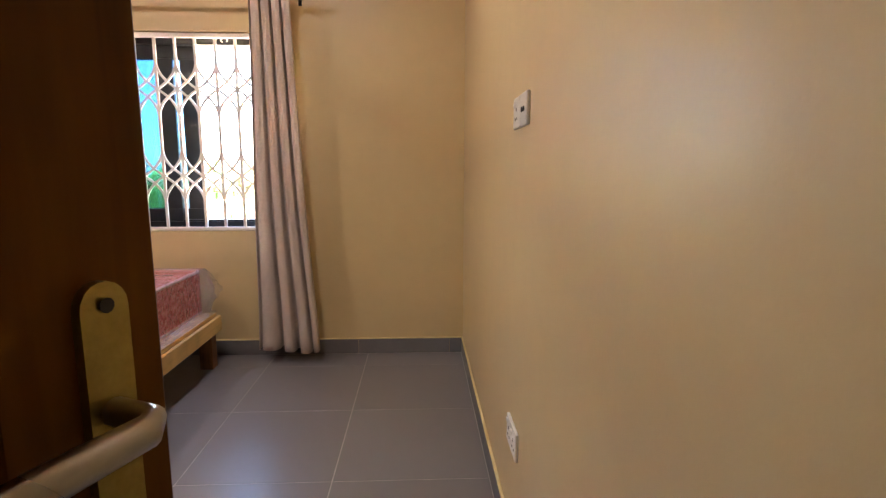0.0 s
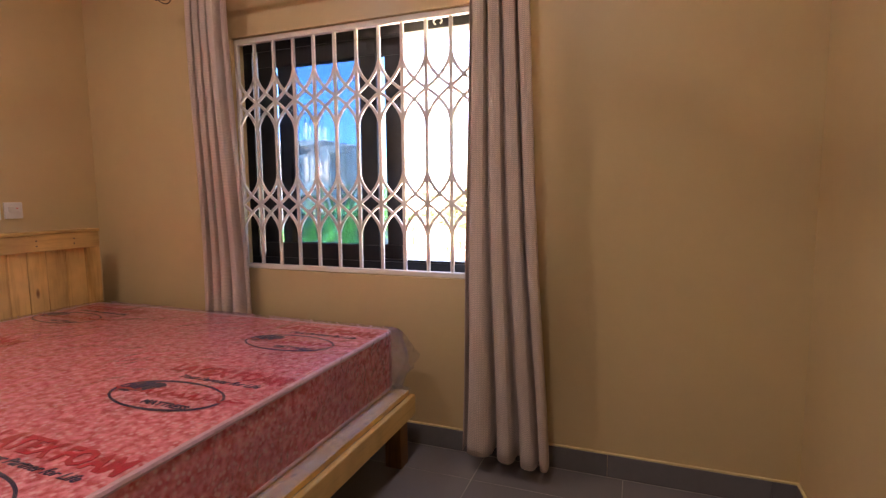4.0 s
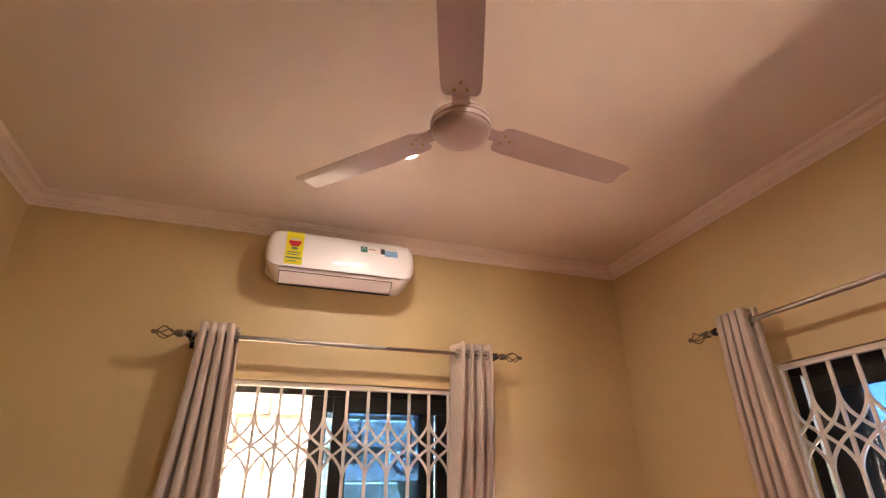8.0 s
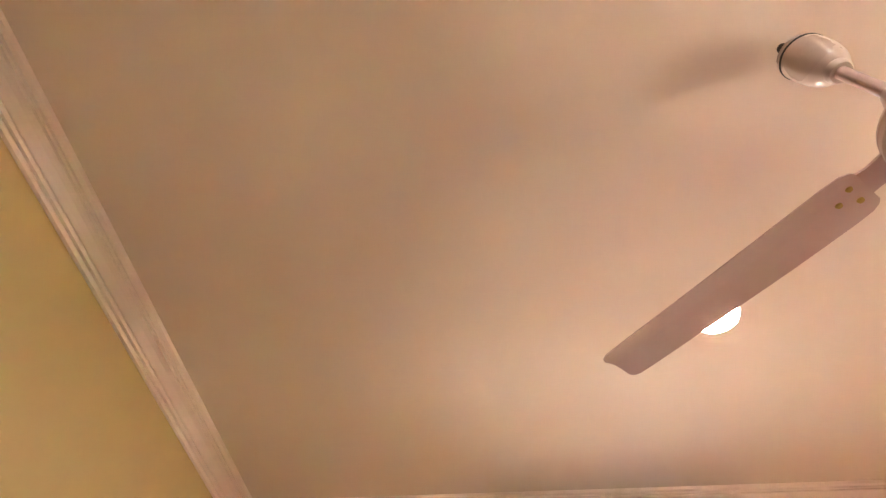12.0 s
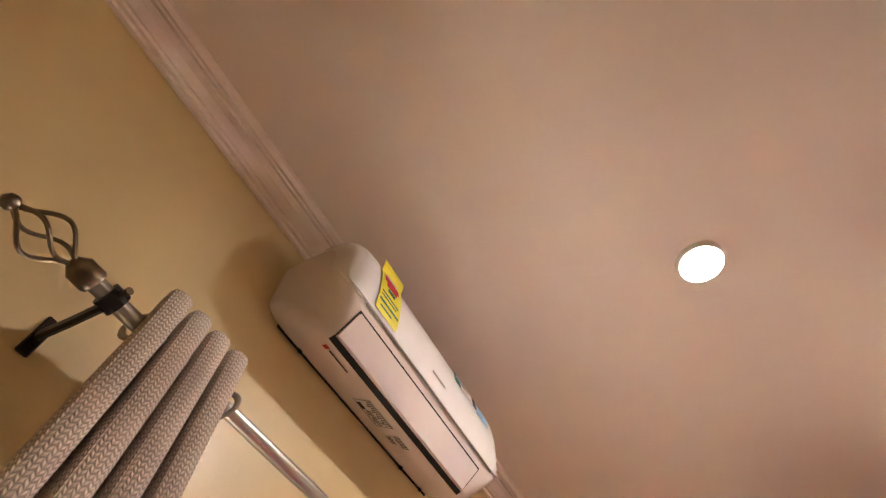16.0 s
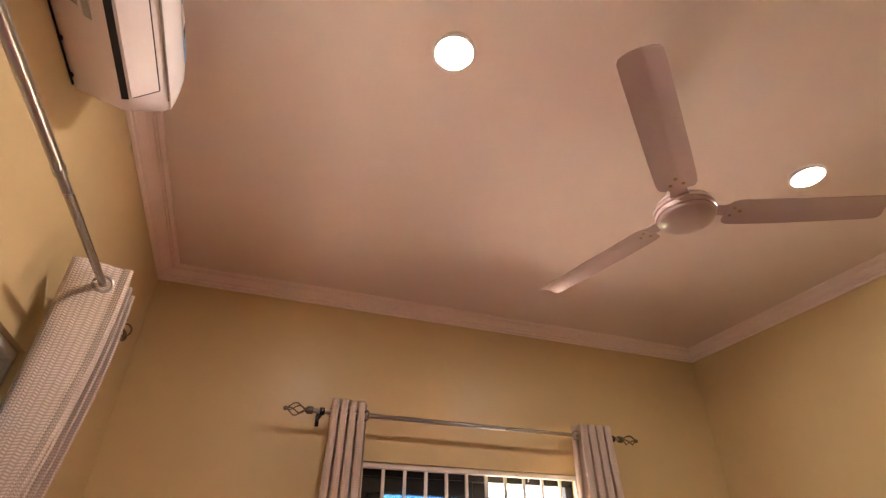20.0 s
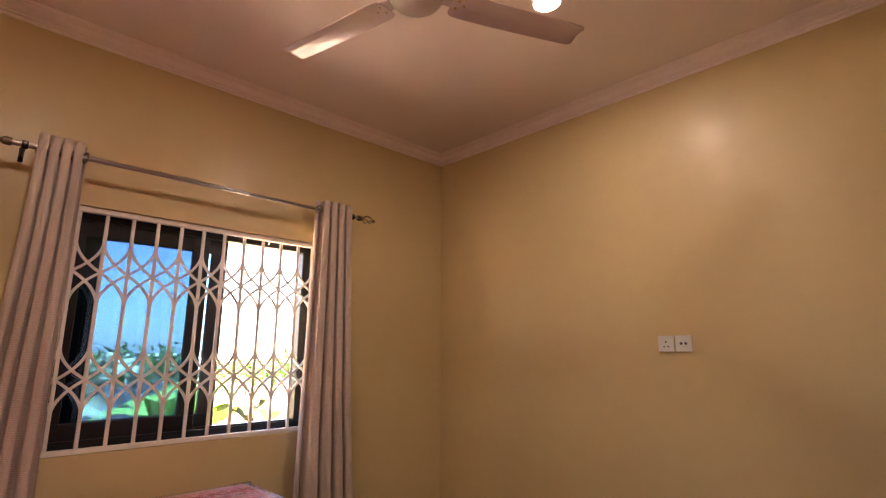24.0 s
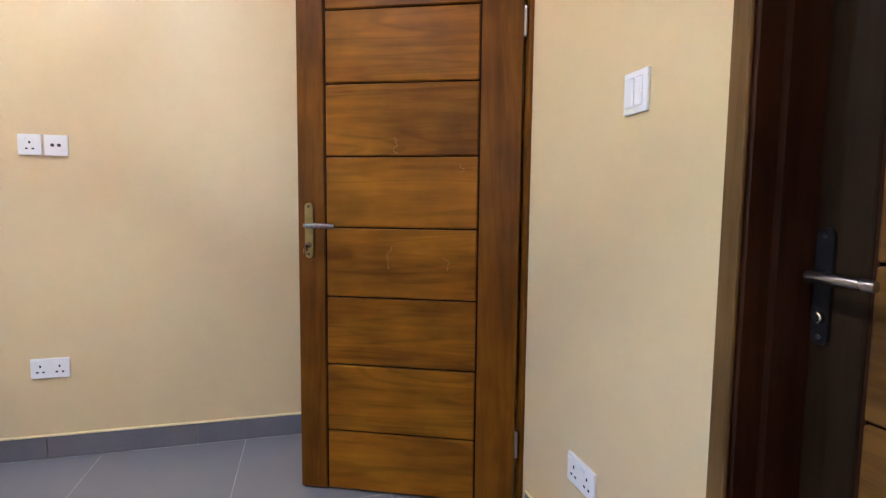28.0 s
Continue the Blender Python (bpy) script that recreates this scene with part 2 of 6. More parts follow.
def box(x0, x1, y0, y1, z0, z1, bevel=0.0, seg=1, bm=None):
    bm = bm or bmesh.new()
    r = bmesh.ops.create_cube(bm, size=1.0)
    vs = r["verts"]
    bmesh.ops.scale(bm, vec=(x1 - x0, y1 - y0, z1 - z0), verts=vs)
    bmesh.ops.translate(bm, vec=((x0 + x1) / 2, (y0 + y1) / 2, (z0 + z1) / 2), verts=vs)
    if bevel:
        es = list({e for v in vs for e in v.link_edges})
        bmesh.ops.bevel(bm, geom=es, offset=bevel, segments=seg, affect="EDGES", profile=0.5)
    return bm


def lathe(profile, n=32, axis="z", at=(0, 0, 0), bm=None):
    """Turn (radius, height) pairs round an axis."""
    bm = bm or bmesh.new()
    rings = []
    for r, h in profile:
        ring = []
        for k in range(n):
            a = 2 * math.pi * k / n
            c, s = r * math.cos(a), r * math.sin(a)
            co = {"z": (c, s, h), "x": (h, c, s), "y": (s, h, c)}[axis]
            ring.append(bm.verts.new(Vector(co) + Vector(at)))
        rings.append(ring)
    for a, b in zip(rings, rings[1:]):
        for k in range(n):
            bm.faces.new((a[k], a[(k + 1) % n], b[(k + 1) % n], b[k]))
    for ring, flip in ((rings[0], True), (rings[-1], False)):
        try:
            bm.faces.new(ring[::-1] if flip else ring)
        except ValueError:
            pass
    return bm


def tube(points, radius, n=8, bm=None, closed=False, squash=1.0):
    """A round bar along points; radius may be one number or one for each point."""
    bm = bm or bmesh.new()
    pts = [Vector(p) for p in points]
    radii = radius if isinstance(radius, (list, tuple)) else [radius] * len(pts)
    rings = []
    up = None
    for i, p in enumerate(pts):
        a, b = pts[i - 1] if (i or closed) else p, pts[(i + 1) % len(pts)] if (i < len(pts) - 1 or closed) else p
        d = (b - a).normalized()
        if up is None:
            up = Vector((0, 0, 1)) if abs(d.z) < 0.9 else Vector((1, 0, 0))
        side = d.cross(up).normalized()
        up = side.cross(d).normalized()
        rings.append([bm.verts.new(p + radii[i] * (math.cos(2 * math.pi * k / n) * side + squash * math.sin(2 * math.pi * k / n) * up)) for k in range(n)])
    pairs = list(zip(rings, rings[1:])) + ([(rings[-1], rings[0])] if closed else [])
    for a, b in pairs:
        for k in range(n):
            bm.faces.new((a[k], a[(k + 1) % n], b[(k + 1) % n], b[k]))
    if not closed:
        bm.faces.new(rings[0][::-1])
        bm.faces.new(rings[-1])
    return bm


def loft(sections, cap=True, bm=None):
    bm = bm or bmesh.new()
    rings = [[bm.verts.new(p) for p in s] for s in sections]
    n = len(rings[0])
    for a, b in zip(rings, rings[1:]):
        for k in range(n):
            bm.faces.new((a[k], a[(k + 1) % n], b[(k + 1) % n], b[k]))
    if cap:
        bm.faces.new(rings[0][::-1])
        bm.faces.new(rings[-1])
    bmesh.ops.recalc_face_normals(bm, faces=bm.faces)
    return bm


def lettering(body, size, shear=0.0, thick=0.0006, bold=0.0):
    """A flat mesh of letters, from the built-in font, standing in its x-y plane."""
    cu = bpy.data.curves.new("letters", "FONT")
    cu.body, cu.size, cu.shear, cu.extrude, cu.offset = body, size, shear, thick, bold
    cu.resolution_u = 2
    ob = bpy.data.objects.new("letters", cu)
    scene.collection.objects.link(ob)
    dg = bpy.context.evaluated_depsgraph_get()
    me = bpy.data.meshes.new_from_object(ob.evaluated_get(dg))
    bpy.data.objects.remove(ob)
    bpy.data.curves.remove(cu)
    me.materials.clear()
    return me


# ---- materials ----
M_WALL = mat("cream_wall_paint", (0.655, 0.502, 0.262), 0.46, var=0.05, scale=1.3, bump=0.10, bscale=90, coat=0.20)


def satin_coat(m):
    """Hand-rolled gloss paint: the sheen wavers with the plaster under it."""
    nt = m.node_tree
    p = nt.nodes["Principled BSDF"]
    p.inputs["Coat Roughness"].default_value = 0.26
    tc = nt.nodes.new("ShaderNodeTexCoord")
    n = nt.nodes.new("ShaderNodeTexNoise")
    n.inputs["Scale"].default_value, n.inputs["Detail"].default_value = 3.5, 2
    b = nt.nodes.new("ShaderNodeBump")
    b.inputs["Strength"].default_value, b.inputs["Distance"].default_value = 0.55, 0.01
    link(nt, tc.outputs["Object"], n.inputs["Vector"])
    link(nt, n.outputs["Fac"], b.inputs["Height"])
    link(nt, b.outputs[0], p.inputs["Coat Normal"])


satin_coat(M_WALL)
M_CEIL = mat("white_ceiling_paint", (0.78, 0.68, 0.605), 0.75, var=0.03, scale=0.9, bump=0.05, bscale=70)
M_CORN = mat("white_plaster_moulding", (0.92, 0.81, 0.765), 0.6, var=0.04, scale=4, bump=0.05)
M_PLASTER = mat("outside_render", (0.62, 0.58, 0.5), 0.85, var=0.12, scale=2, bump=0.3, bscale=60)
M_TILE = mat("grey_floor_tile", (0.205, 0.193, 0.20), 0.30, var=0.04, scale=2, rnd=0.04)
M_GROUT = mat("tile_grout", (0.46, 0.44, 0.41), 0.85, var=0.2, scale=30)
M_SKIRT = mat("grey_skirting_tile", (0.17, 0.162, 0.168), 0.4, var=0.1, scale=5, rnd=0.1)
M_LINE = mat("cream_paint_edge", (0.80, 0.66, 0.34), 0.6, var=0.12, scale=14, bump=0.3, bscale=50)
M_STEEL_W = mat("white_painted_steel", (0.80, 0.76, 0.70), 0.38, var=0.06, scale=9, bump=0.04)
M_ALU = mat("black_aluminium", (0.012, 0.012, 0.013), 0.35, 0.3, var=0.2, scale=10)
M_RUBBER = mat("black_gasket", (0.01, 0.01, 0.01), 0.7, var=0.2)
M_GLASS = clear("blue_tinted_glass", (0.365, 0.535, 0.67), 0.04)
M_FILM = clear("clear_plastic_wrap", (0.97, 0.96, 0.97), 0.026, 0.20, wrinkle=0.5, wscale=5.0, share=1.25)
M_SIDEFILM = clear("creased_plastic_film", (0.97, 0.96, 0.97), 0.09, 0.07, wrinkle=1.0, wscale=12.0, share=0.9)
M_FOLD = clear("bunched_plastic_film", (0.97, 0.97, 0.98), 0.05, 0.09, wrinkle=1.0, wscale=22.0, share=0.6)
M_PINE = wood("pine_boards", (0.50, 0.29, 0.075), (0.74, 0.49, 0.17), "z", 0.55, 6, 0.14, knots=True)
M_OLDPINE = wood("weathered_pine_board", (0.17, 0.082, 0.026), (0.36, 0.205, 0.085), "z", 0.6, 6, 0.12, knots=True)
M_PINE_Y = wood("pine_rail", (0.50, 0.29, 0.075), (0.74, 0.49, 0.17), "y", 0.55, 6, 0.12, knots=True)
M_LEG = wood("dark_stained_leg", (0.10, 0.045, 0.014), (0.20, 0.095, 0.03), "z", 0.6, 6, 0.15)
M_PINE_X = wood("pine_slat", (0.40, 0.25, 0.10), (0.60, 0.42, 0.19), "x", 0.6, 6, 0.15, knots=True)
M_DOOR_V = wood("varnished_hardwood_upright", (0.098, 0.034, 0.0013), (0.160, 0.060, 0.0024), "z", 0.42, 4, 0.06, coat=0.03, spec=0.12, figure=0.8, lines=0.12)
M_DOOR_H = wood("varnished_hardwood_board", (0.146, 0.053, 0.0017), (0.252, 0.103, 0.0032), "x", 0.42, 4, 0.14, coat=0.03, spec=0.12, figure=0.8, lines=0.20)
M_GROOVE = mat("dark_stained_groove", (0.022, 0.007, 0.002), 0.8, spec=0.1)
# Recess shade is put into door_2's colours; the varnish is that of door_1.
M_SHADEDOOR = wood("recess_shaded_hardwood", (0.004, 0.002, 0.0008), (0.020, 0.010, 0.0035), "z", 0.5, 5, 0.06, spec=0.10)
M_SHADEBOARD = wood("recess_shaded_board", (0.06, 0.025, 0.004), (0.15, 0.070, 0.012), "x", 0.40, 5, 0.1, coat=0.04, spec=0.15)
# Mahogany tone, deepened in colour for the shade inside the reveal.
M_MAHOGANY = wood("recess_shaded_mahogany", (0.008, 0.0024, 0.0008), (0.034, 0.011, 0.0035), "z", 0.42, 5, 0.06, coat=0.04, spec=0.15)
M_STRIP = wood("brown_hardwood_strip", (0.075, 0.038, 0.010), (0.14, 0.076, 0.024), "z", 0.5, 5, 0.08, spec=0.12)
M_CHROME = mat("brushed_steel", (0.40, 0.375, 0.345), 0.28, 1.0, var=0.05, scale=2)
M_BRASS = mat("aged_brass_plate", (0.34, 0.265, 0.09), 0.38, 1.0, var=0.25, scale=25)
M_BRONZE = mat("antique_bronze", (0.20, 0.16, 0.115), 0.35, 1.0, var=0.2, scale=40)
M_BLACKIRON = mat("black_bracket_metal", (0.02, 0.015, 0.014), 0.4, 0.6, var=0.2, scale=30)
M_WHITE_PL = mat("white_plastic", (0.80, 0.79, 0.77), 0.3, var=0.03, scale=8)
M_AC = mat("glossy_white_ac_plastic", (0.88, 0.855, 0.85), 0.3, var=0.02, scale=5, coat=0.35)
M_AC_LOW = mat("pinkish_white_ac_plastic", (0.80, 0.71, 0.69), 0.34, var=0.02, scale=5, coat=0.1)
M_BLACK = mat("black_gap", (0.006, 0.006, 0.006), 0.7)
M_GREYINK = mat("faded_grey_print", (0.22, 0.20, 0.20), 0.7, var=0.2, scale=60)
M_CANOPY = mat("white_canopy_plastic", (0.58, 0.48, 0.445), 0.28, var=0.04, scale=8, coat=0.3)
M_FAN = mat("pinkish_white_enamel", (0.46, 0.335, 0.315), 0.3, var=0.05, scale=6, coat=0.25)
M_GREYKEY = mat("grey_plastic_key", (0.50, 0.50, 0.50), 0.5)
M_YELLOW = mat("yellow_label", (0.80, 0.70, 0.02), 0.5, var=0.04)
M_REDINK = mat("red_print", (0.62, 0.005, 0.030), 0.6, var=0.15, scale=40)
M_BLUEINK = mat("navy_print", (0.014, 0.011, 0.085), 0.6, var=0.2, scale=40)
M_DARKINK = mat("dark_print", (0.03, 0.03, 0.035), 0.6, var=0.2)
M_TEAL = mat("teal_label", (0.01, 0.16, 0.13), 0.5)
M_SKYLABEL = mat("pale_blue_label", (0.25, 0.50, 0.75), 0.5, var=0.2, scale=60)
M_PAPER = mat("white_label_paper", (0.72, 0.70, 0.67), 0.55, var=0.04)
# The pale tint carries the highlight of the film along the mattress edge.
M_PIPING = mat("film_glint_piping", (0.82, 0.55, 0.60), 0.35, var=0.1, scale=60)
M_REDCOAT = mat("red_indicator", (0.6, 0.03, 0.02), 0.4)


def fabric_material():
    m = mat("beige_woven_curtain", (0.96, 0.79, 0.68), 0.9, var=0.06, scale=5, spec=0.15)
    nt = m.node_tree
    p = nt.nodes["Principled BSDF"]
    # coarse herringbone: columns of slanted stitches, turned about from one column to the next
    uv = nt.nodes.new("ShaderNodeUVMap")
    sep = nt.nodes.new("ShaderNodeSeparateXYZ")
    link(nt, uv.outputs[0], sep.inputs[0])

    def calc(op, x, y=0.0):
        n = nt.nodes.new("ShaderNodeMath")
        n.operation = op
        for i, v in enumerate((x, y)):
            if isinstance(v, (int, float)):
                n.inputs[i].default_value = v
            else:
                link(nt, v, n.inputs[i])
        return n.outputs[0]

    col = calc("MULTIPLY", sep.outputs[0], 118.0)
    fr = calc("SUBTRACT", calc("FRACT", col), 0.5)
    turn = calc("SUBTRACT", calc("MULTIPLY", calc("MODULO", calc("FLOOR", col), 2.0), 2.0), 1.0)
    slant = calc("MULTIPLY", calc("MULTIPLY", fr, turn), 0.55)
    stitch = calc("SINE", calc("MULTIPLY", calc("ADD", calc("MULTIPLY", sep.outputs[1], 135.0), slant), 2 * math.pi))
    ridge = calc("COSINE", calc("MULTIPLY", fr, math.pi))
    weave = calc("MULTIPLY", calc("ADD", calc("MULTIPLY", stitch, 0.5), 0.5), ridge)
    soft_weave = calc("POWER", calc("MAXIMUM", weave, 0.0), 0.6)
    b = nt.nodes.new("ShaderNodeBump")
    b.inputs["Strength"].default_value, b.inputs["Distance"].default_value = 1.0, 0.0014
    link(nt, soft_weave, b.inputs["Height"])
    link(nt, b.outputs[0], p.inputs["Normal"])
    old = p.inputs["Base Color"].links[0].from_socket
    mx = nt.nodes.new("ShaderNodeMix")
    mx.data_type, mx.blend_type = "RGBA", "MULTIPLY"
    mx.inputs[0].default_value = 0.45
    link(nt, old, mx.inputs[6])
    link(nt, soft_weave, mx.inputs[7])
    link(nt, mx.outputs[2], p.inputs["Base Color"])
    p.inputs["Sheen Weight"].default_value = 0.2
    # thin cloth: some daylight comes through
    tl = nt.nodes.new("ShaderNodeBsdfTranslucent")
    tl.inputs["Color"].default_value = (0.80, 0.68, 0.62, 1)
    ms = nt.nodes.new("ShaderNodeMixShader")
    ms.inputs[0].default_value = 0.14
    link(nt, p.outputs[0], ms.inputs[1])
    link(nt, tl.outputs[0], ms.inputs[2])
    link(nt, ms.outputs[0], nt.nodes["Material Output"].inputs["Surface"])
    return m


def ticking_material():
    """Mattress cloth: small pale sprigs scattered on mottled rose red."""
    m = bpy.data.materials.new("rose_red_floral_ticking")
    m.use_nodes = True
    nt = m.node_tree
    p = nt.nodes["Principled BSDF"]
    tc = nt.nodes.new("ShaderNodeTexCoord")
    n = nt.nodes.new("ShaderNodeTexNoise")
    n.inputs["Scale"].default_value, n.inputs["Detail"].default_value = 38, 4
    v = nt.nodes.new("ShaderNodeTexVoronoi")
    v.inputs["Scale"].default_value = 55
    v2 = nt.nodes.new("ShaderNodeTexVoronoi")
    v2.inputs["Scale"].default_value = 26
    for t in (n, v, v2):
        link(nt, tc.outputs["Object"], t.inputs["Vector"])
    base = nt.nodes.new("ShaderNodeValToRGB")
    e = base.color_ramp.elements
    e[0].position, e[0].color = 0.36, (0.66, 0.050, 0.075, 1)
    e[1].position, e[1].color = 0.62, (0.98, 0.37, 0.40, 1)
    link(nt, n.outputs["Fac"], base.inputs[0])
    r1 = nt.nodes.new("ShaderNodeValToRGB")
    r1.color_ramp.elements[0].position, r1.color_ramp.elements[1].position = 0.22, 0.42
    r1.color_ramp.elements[0].color, r1.color_ramp.elements[1].color = (1, 1, 1, 1), (0, 0, 0, 1)
    link(nt, v.outputs["Distance"], r1.inputs[0])
    r2 = nt.nodes.new("ShaderNodeValToRGB")
    r2.color_ramp.elements[0].position, r2.color_ramp.elements[1].position = 0.15, 0.35
    r2.color_ramp.elements[0].color, r2.color_ramp.elements[1].color = (1, 1, 1, 1), (0, 0, 0, 1)
    link(nt, v2.outputs["Distance"], r2.inputs[0])
    a = nt.nodes.new("ShaderNodeMix")
    a.data_type = "RGBA"
    a.inputs[7].default_value = (0.98, 0.66, 0.63, 1)
    dim = nt.nodes.new("ShaderNodeMath")
    dim.operation = "MULTIPLY"
    dim.inputs[1].default_value = 0.65
    link(nt, r1.outputs[0], dim.inputs[0])
    link(nt, dim.outputs[0], a.inputs[0])
    link(nt, base.outputs[0], a.inputs[6])
    c = nt.nodes.new("ShaderNodeMix")
    c.data_type = "RGBA"
    c.inputs[7].default_value = (0.62, 0.055, 0.06, 1)
    k = nt.nodes.new("ShaderNodeMath")
    k.operation = "MULTIPLY"
    k.inputs[1].default_value = 0.55
    link(nt, r2.outputs[0], k.inputs[0])
    link(nt, k.outputs[0], c.inputs[0])
    link(nt, a.outputs[2], c.inputs[6])
    link(nt, c.outputs[2], p.inputs["Base Color"])
    p.inputs["Roughness"].default_value = 0.6
    b = nt.nodes.new("ShaderNodeBump")
    b.inputs["Strength"].default_value, b.inputs["Distance"].default_value = 0.25, 0.003
    link(nt, n.outputs["Fac"], b.inputs["Height"])
    link(nt, b.outputs[0], p.inputs["Normal"])
    return m


def milky(m, share):
    """Many layers of film scatter a little light."""
    nt = m.node_tree
    out = nt.nodes["Material Output"].inputs["Surface"]
    old = out.links[0].from_socket
    d = nt.nodes.new("ShaderNodeBsdfDiffuse")
    d.inputs["Color"].default_value = (0.85, 0.84, 0.86, 1)
    ms = nt.nodes.new("ShaderNodeMixShader")
    ms.inputs[0].default_value = share
    link(nt, old, ms.inputs[1])
    link(nt, d.outputs[0], ms.inputs[2])
    link(nt, ms.outputs[0], out)


milky(M_FOLD, 0.13)
milky(M_SIDEFILM, 0.04)
milky(M_FILM, 0.02)
M_CLOTH = fabric_material()
M_TICK = ticking_material()

# ---- structure ----
def wall_with_holes(name, lo, hi, z0, z1, holes, m, thick, material, label):
    """A wall in its own u-v-z frame, u from lo to hi, v from 0 to thick, with square openings (u0, u1, za, zb) through it."""
    bm = bmesh.new()
    u = lo
    for a, b, za, zb in sorted(holes):
        box(u, a, 0, thick, z0, z1, bm=bm)
        if za > z0:
            box(a, b, 0, thick, z0, za, bm=bm)
        box(a, b, 0, thick, zb, z1, bm=bm)
        u = b
    box(u, hi, 0, thick, z0, z1, bm=bm)
    bmesh.ops.remove_doubles(bm, verts=bm.verts, dist=0.0005)
    return tagged(part(name, bm, material, m=m), label, "wall", kind="structure")


T = 0.20
WIN_N, WIN_W = -1.425, 1.375
HW, ZS, ZH = 0.725, 0.815, 2.015          # half width, sill and head of both windows
M_N = pose(WIN_N, YN, 0)                  # u to the right and v outward, seen from the room
M_Wm = pose(XW, WIN_W, 0, 0, 0, 90)
M_E = pose(XE, 0, 0, 0, 0, -90)
M_S = pose(0, YS, 0, 0, 0, 180)

wall_with_holes("wall_north", XW - WIN_N - T, XE - WIN_N + T, -0.35, 3.12, [(-HW, HW, ZS, ZH)], M_N, T, M_WALL, "cream painted wall with the large garden window")
wall_with_holes("wall_west", YS - WIN_W, YN - WIN_W, -0.35, 3.12, [(-HW, HW, ZS, ZH)], M_Wm, T, M_WALL, "cream painted wall with window behind the headboard")
wall_with_holes("wall_east", -YN, -YS, -0.35, 3.12, [], M_E, T, M_WALL, "plain cream painted wall with sockets")
wall_with_holes("wall_south", -XE - T, -XW + T, -0.35, 3.12, [(-0.425, 0.405, 0.0, 2.06), (1.285, 2.145, 0.0, 2.06)], M_S, 0.18, M_WALL, "cream painted wall with two doorways")

ceil = part("ceiling", box(XW - T, XE + T, YS - 1.8, YN + T, ZC, ZC + 0.18), M_CEIL)
tagged(ceil, "smooth white painted ceiling with moulded edge", "ceiling", kind="structure")
roof = part("roof", box(XW - T - 0.08, XE + 0.6, YS - 2.2, YN + 0.34, 3.12, 3.24), M_PLASTER)
tagged(roof, "flat concrete roof slab with overhanging eaves", "roof", kind="structure")

# moulded plaster edge round the ceiling
CP = [(0, -0.070), (0.012, -0.070), (0.015, -0.062), (0.014, -0.057), (0.005, -0.055), (0.005, -0.051), (0.019, -0.051), (0.023, -0.044), (0.021, -0.039), (0.011, -0.037), (0.012, -0.034), (0.020, -0.032), (0.030, -0.0265), (0.044, -0.0205), (0.058, -0.0185), (0.063, -0.0185), (0.064, -0.004), (0.068, -0.004), (0.069, -0.0145), (0.075, -0.0145), (0.076, -0.003), (0.080, -0.003), (0.081, -0.0115), (0.095, -0.010), (0.099, 0.0), (0, 0.0)]


def cornice():
    bm = bmesh.new()
    corners = [(XW, YS, 1, 1), (XE, YS, -1, 1), (XE, YN, -1, -1), (XW, YN, 1, -1)]
    rings = [[bm.verts.new((x + sx * d, y + sy * d, ZC - 0.001 + h)) for d, h in CP] for x, y, sx, sy in corners]
    n = len(CP)
    for i in range(4):
        a, b = rings[i], rings[(i + 1) % 4]
        for k in range(n):
            bm.faces.new((a[k], a[(k + 1) % n], b[(k + 1) % n], b[k]))
    bmesh.ops.recalc_face_normals(bm, faces=bm.faces)
    return bm


tagged(part("cornice", cornice(), M_CORN), "white stepped plaster moulding round the ceiling", "cornice", kind="structure")

floor = part("floor", box(XW - T, XE + T, YS - 1.8, YN + T, -0.16, -0.0009), M_GROUT)
tagged(floor, "dark grey ceramic tiled bedroom floor", "floor", kind="structure")

# corridor behind the entrance, never lit
corr = bmesh.new()
box(XE + 0.0, XE + T, YS - 1.8, YS - 0.181, 0, ZC, bm=corr)
box(-1.25, -1.05, YS - 1.8, YS - 0.181, 0, ZC, bm=corr)
box(-1.25, XE + T, YS - 2.0, YS - 1.8, 0, ZC, bm=corr)
tagged(part("wall_corridor", corr, M_WALL), "plain cream corridor wall outside the bedroom", "wall", kind="structure")
bath = bmesh.new()
box(-2.45, -1.25, YS - 1.6, YS - 1.45, 0, ZC, bm=bath)
box(-2.6, -2.45, YS - 1.6, YS - 0.181, 0, ZC, bm=bath)
tagged(part("wall_bathroom", bath, M_WALL), "plain wall behind the closed dark door", "wall", kind="structure")


def arc_mesh(flip_u, flip_z, pitch=0.12, height=0.172):
    """One bowed rod of the window bars: leaves a bar upright and sweeps over to the next."""
    pts = []
    for k in range(13):
        s = (k / 12) ** 0.8
        u = pitch * (s ** 2.2)
        z = height * (1 - s)
        pts.append(((pitch - u if flip_u else u), 0, (-z if flip_z else z)))
    bm = bmesh.new()
    rings = []
    for i, p in enumerate(pts):
        a, b = pts[max(0, i - 1)], pts[min(12, i + 1)]
        d = (Vector(b) - Vector(a)).normalized()
        sd = Vector((-d.z, 0, d.x)) * 0.0064
        rings.append([bm.verts.new(Vector(p) + q) for q in (sd + Vector((0, 0.006, 0)), sd - Vector((0, 0.006, 0)), -sd - Vector((0, 0.006, 0)), -sd + Vector((0, 0.006, 0)))])
    for a, b in zip(rings, rings[1:]):
        for k in range(4):
            bm.faces.new((a[k], a[(k + 1) % 4], b[(k + 1) % 4], b[k]))
    bm.faces.new(rings[0][::-1])
    bm.faces.new(rings[-1])
    bmesh.ops.recalc_face_normals(bm, faces=bm.faces)
    return mesh_of("scroll", bm, True)


ARCS = [arc_mesh(a, b) for a in (False, True) for b in (False, True)]


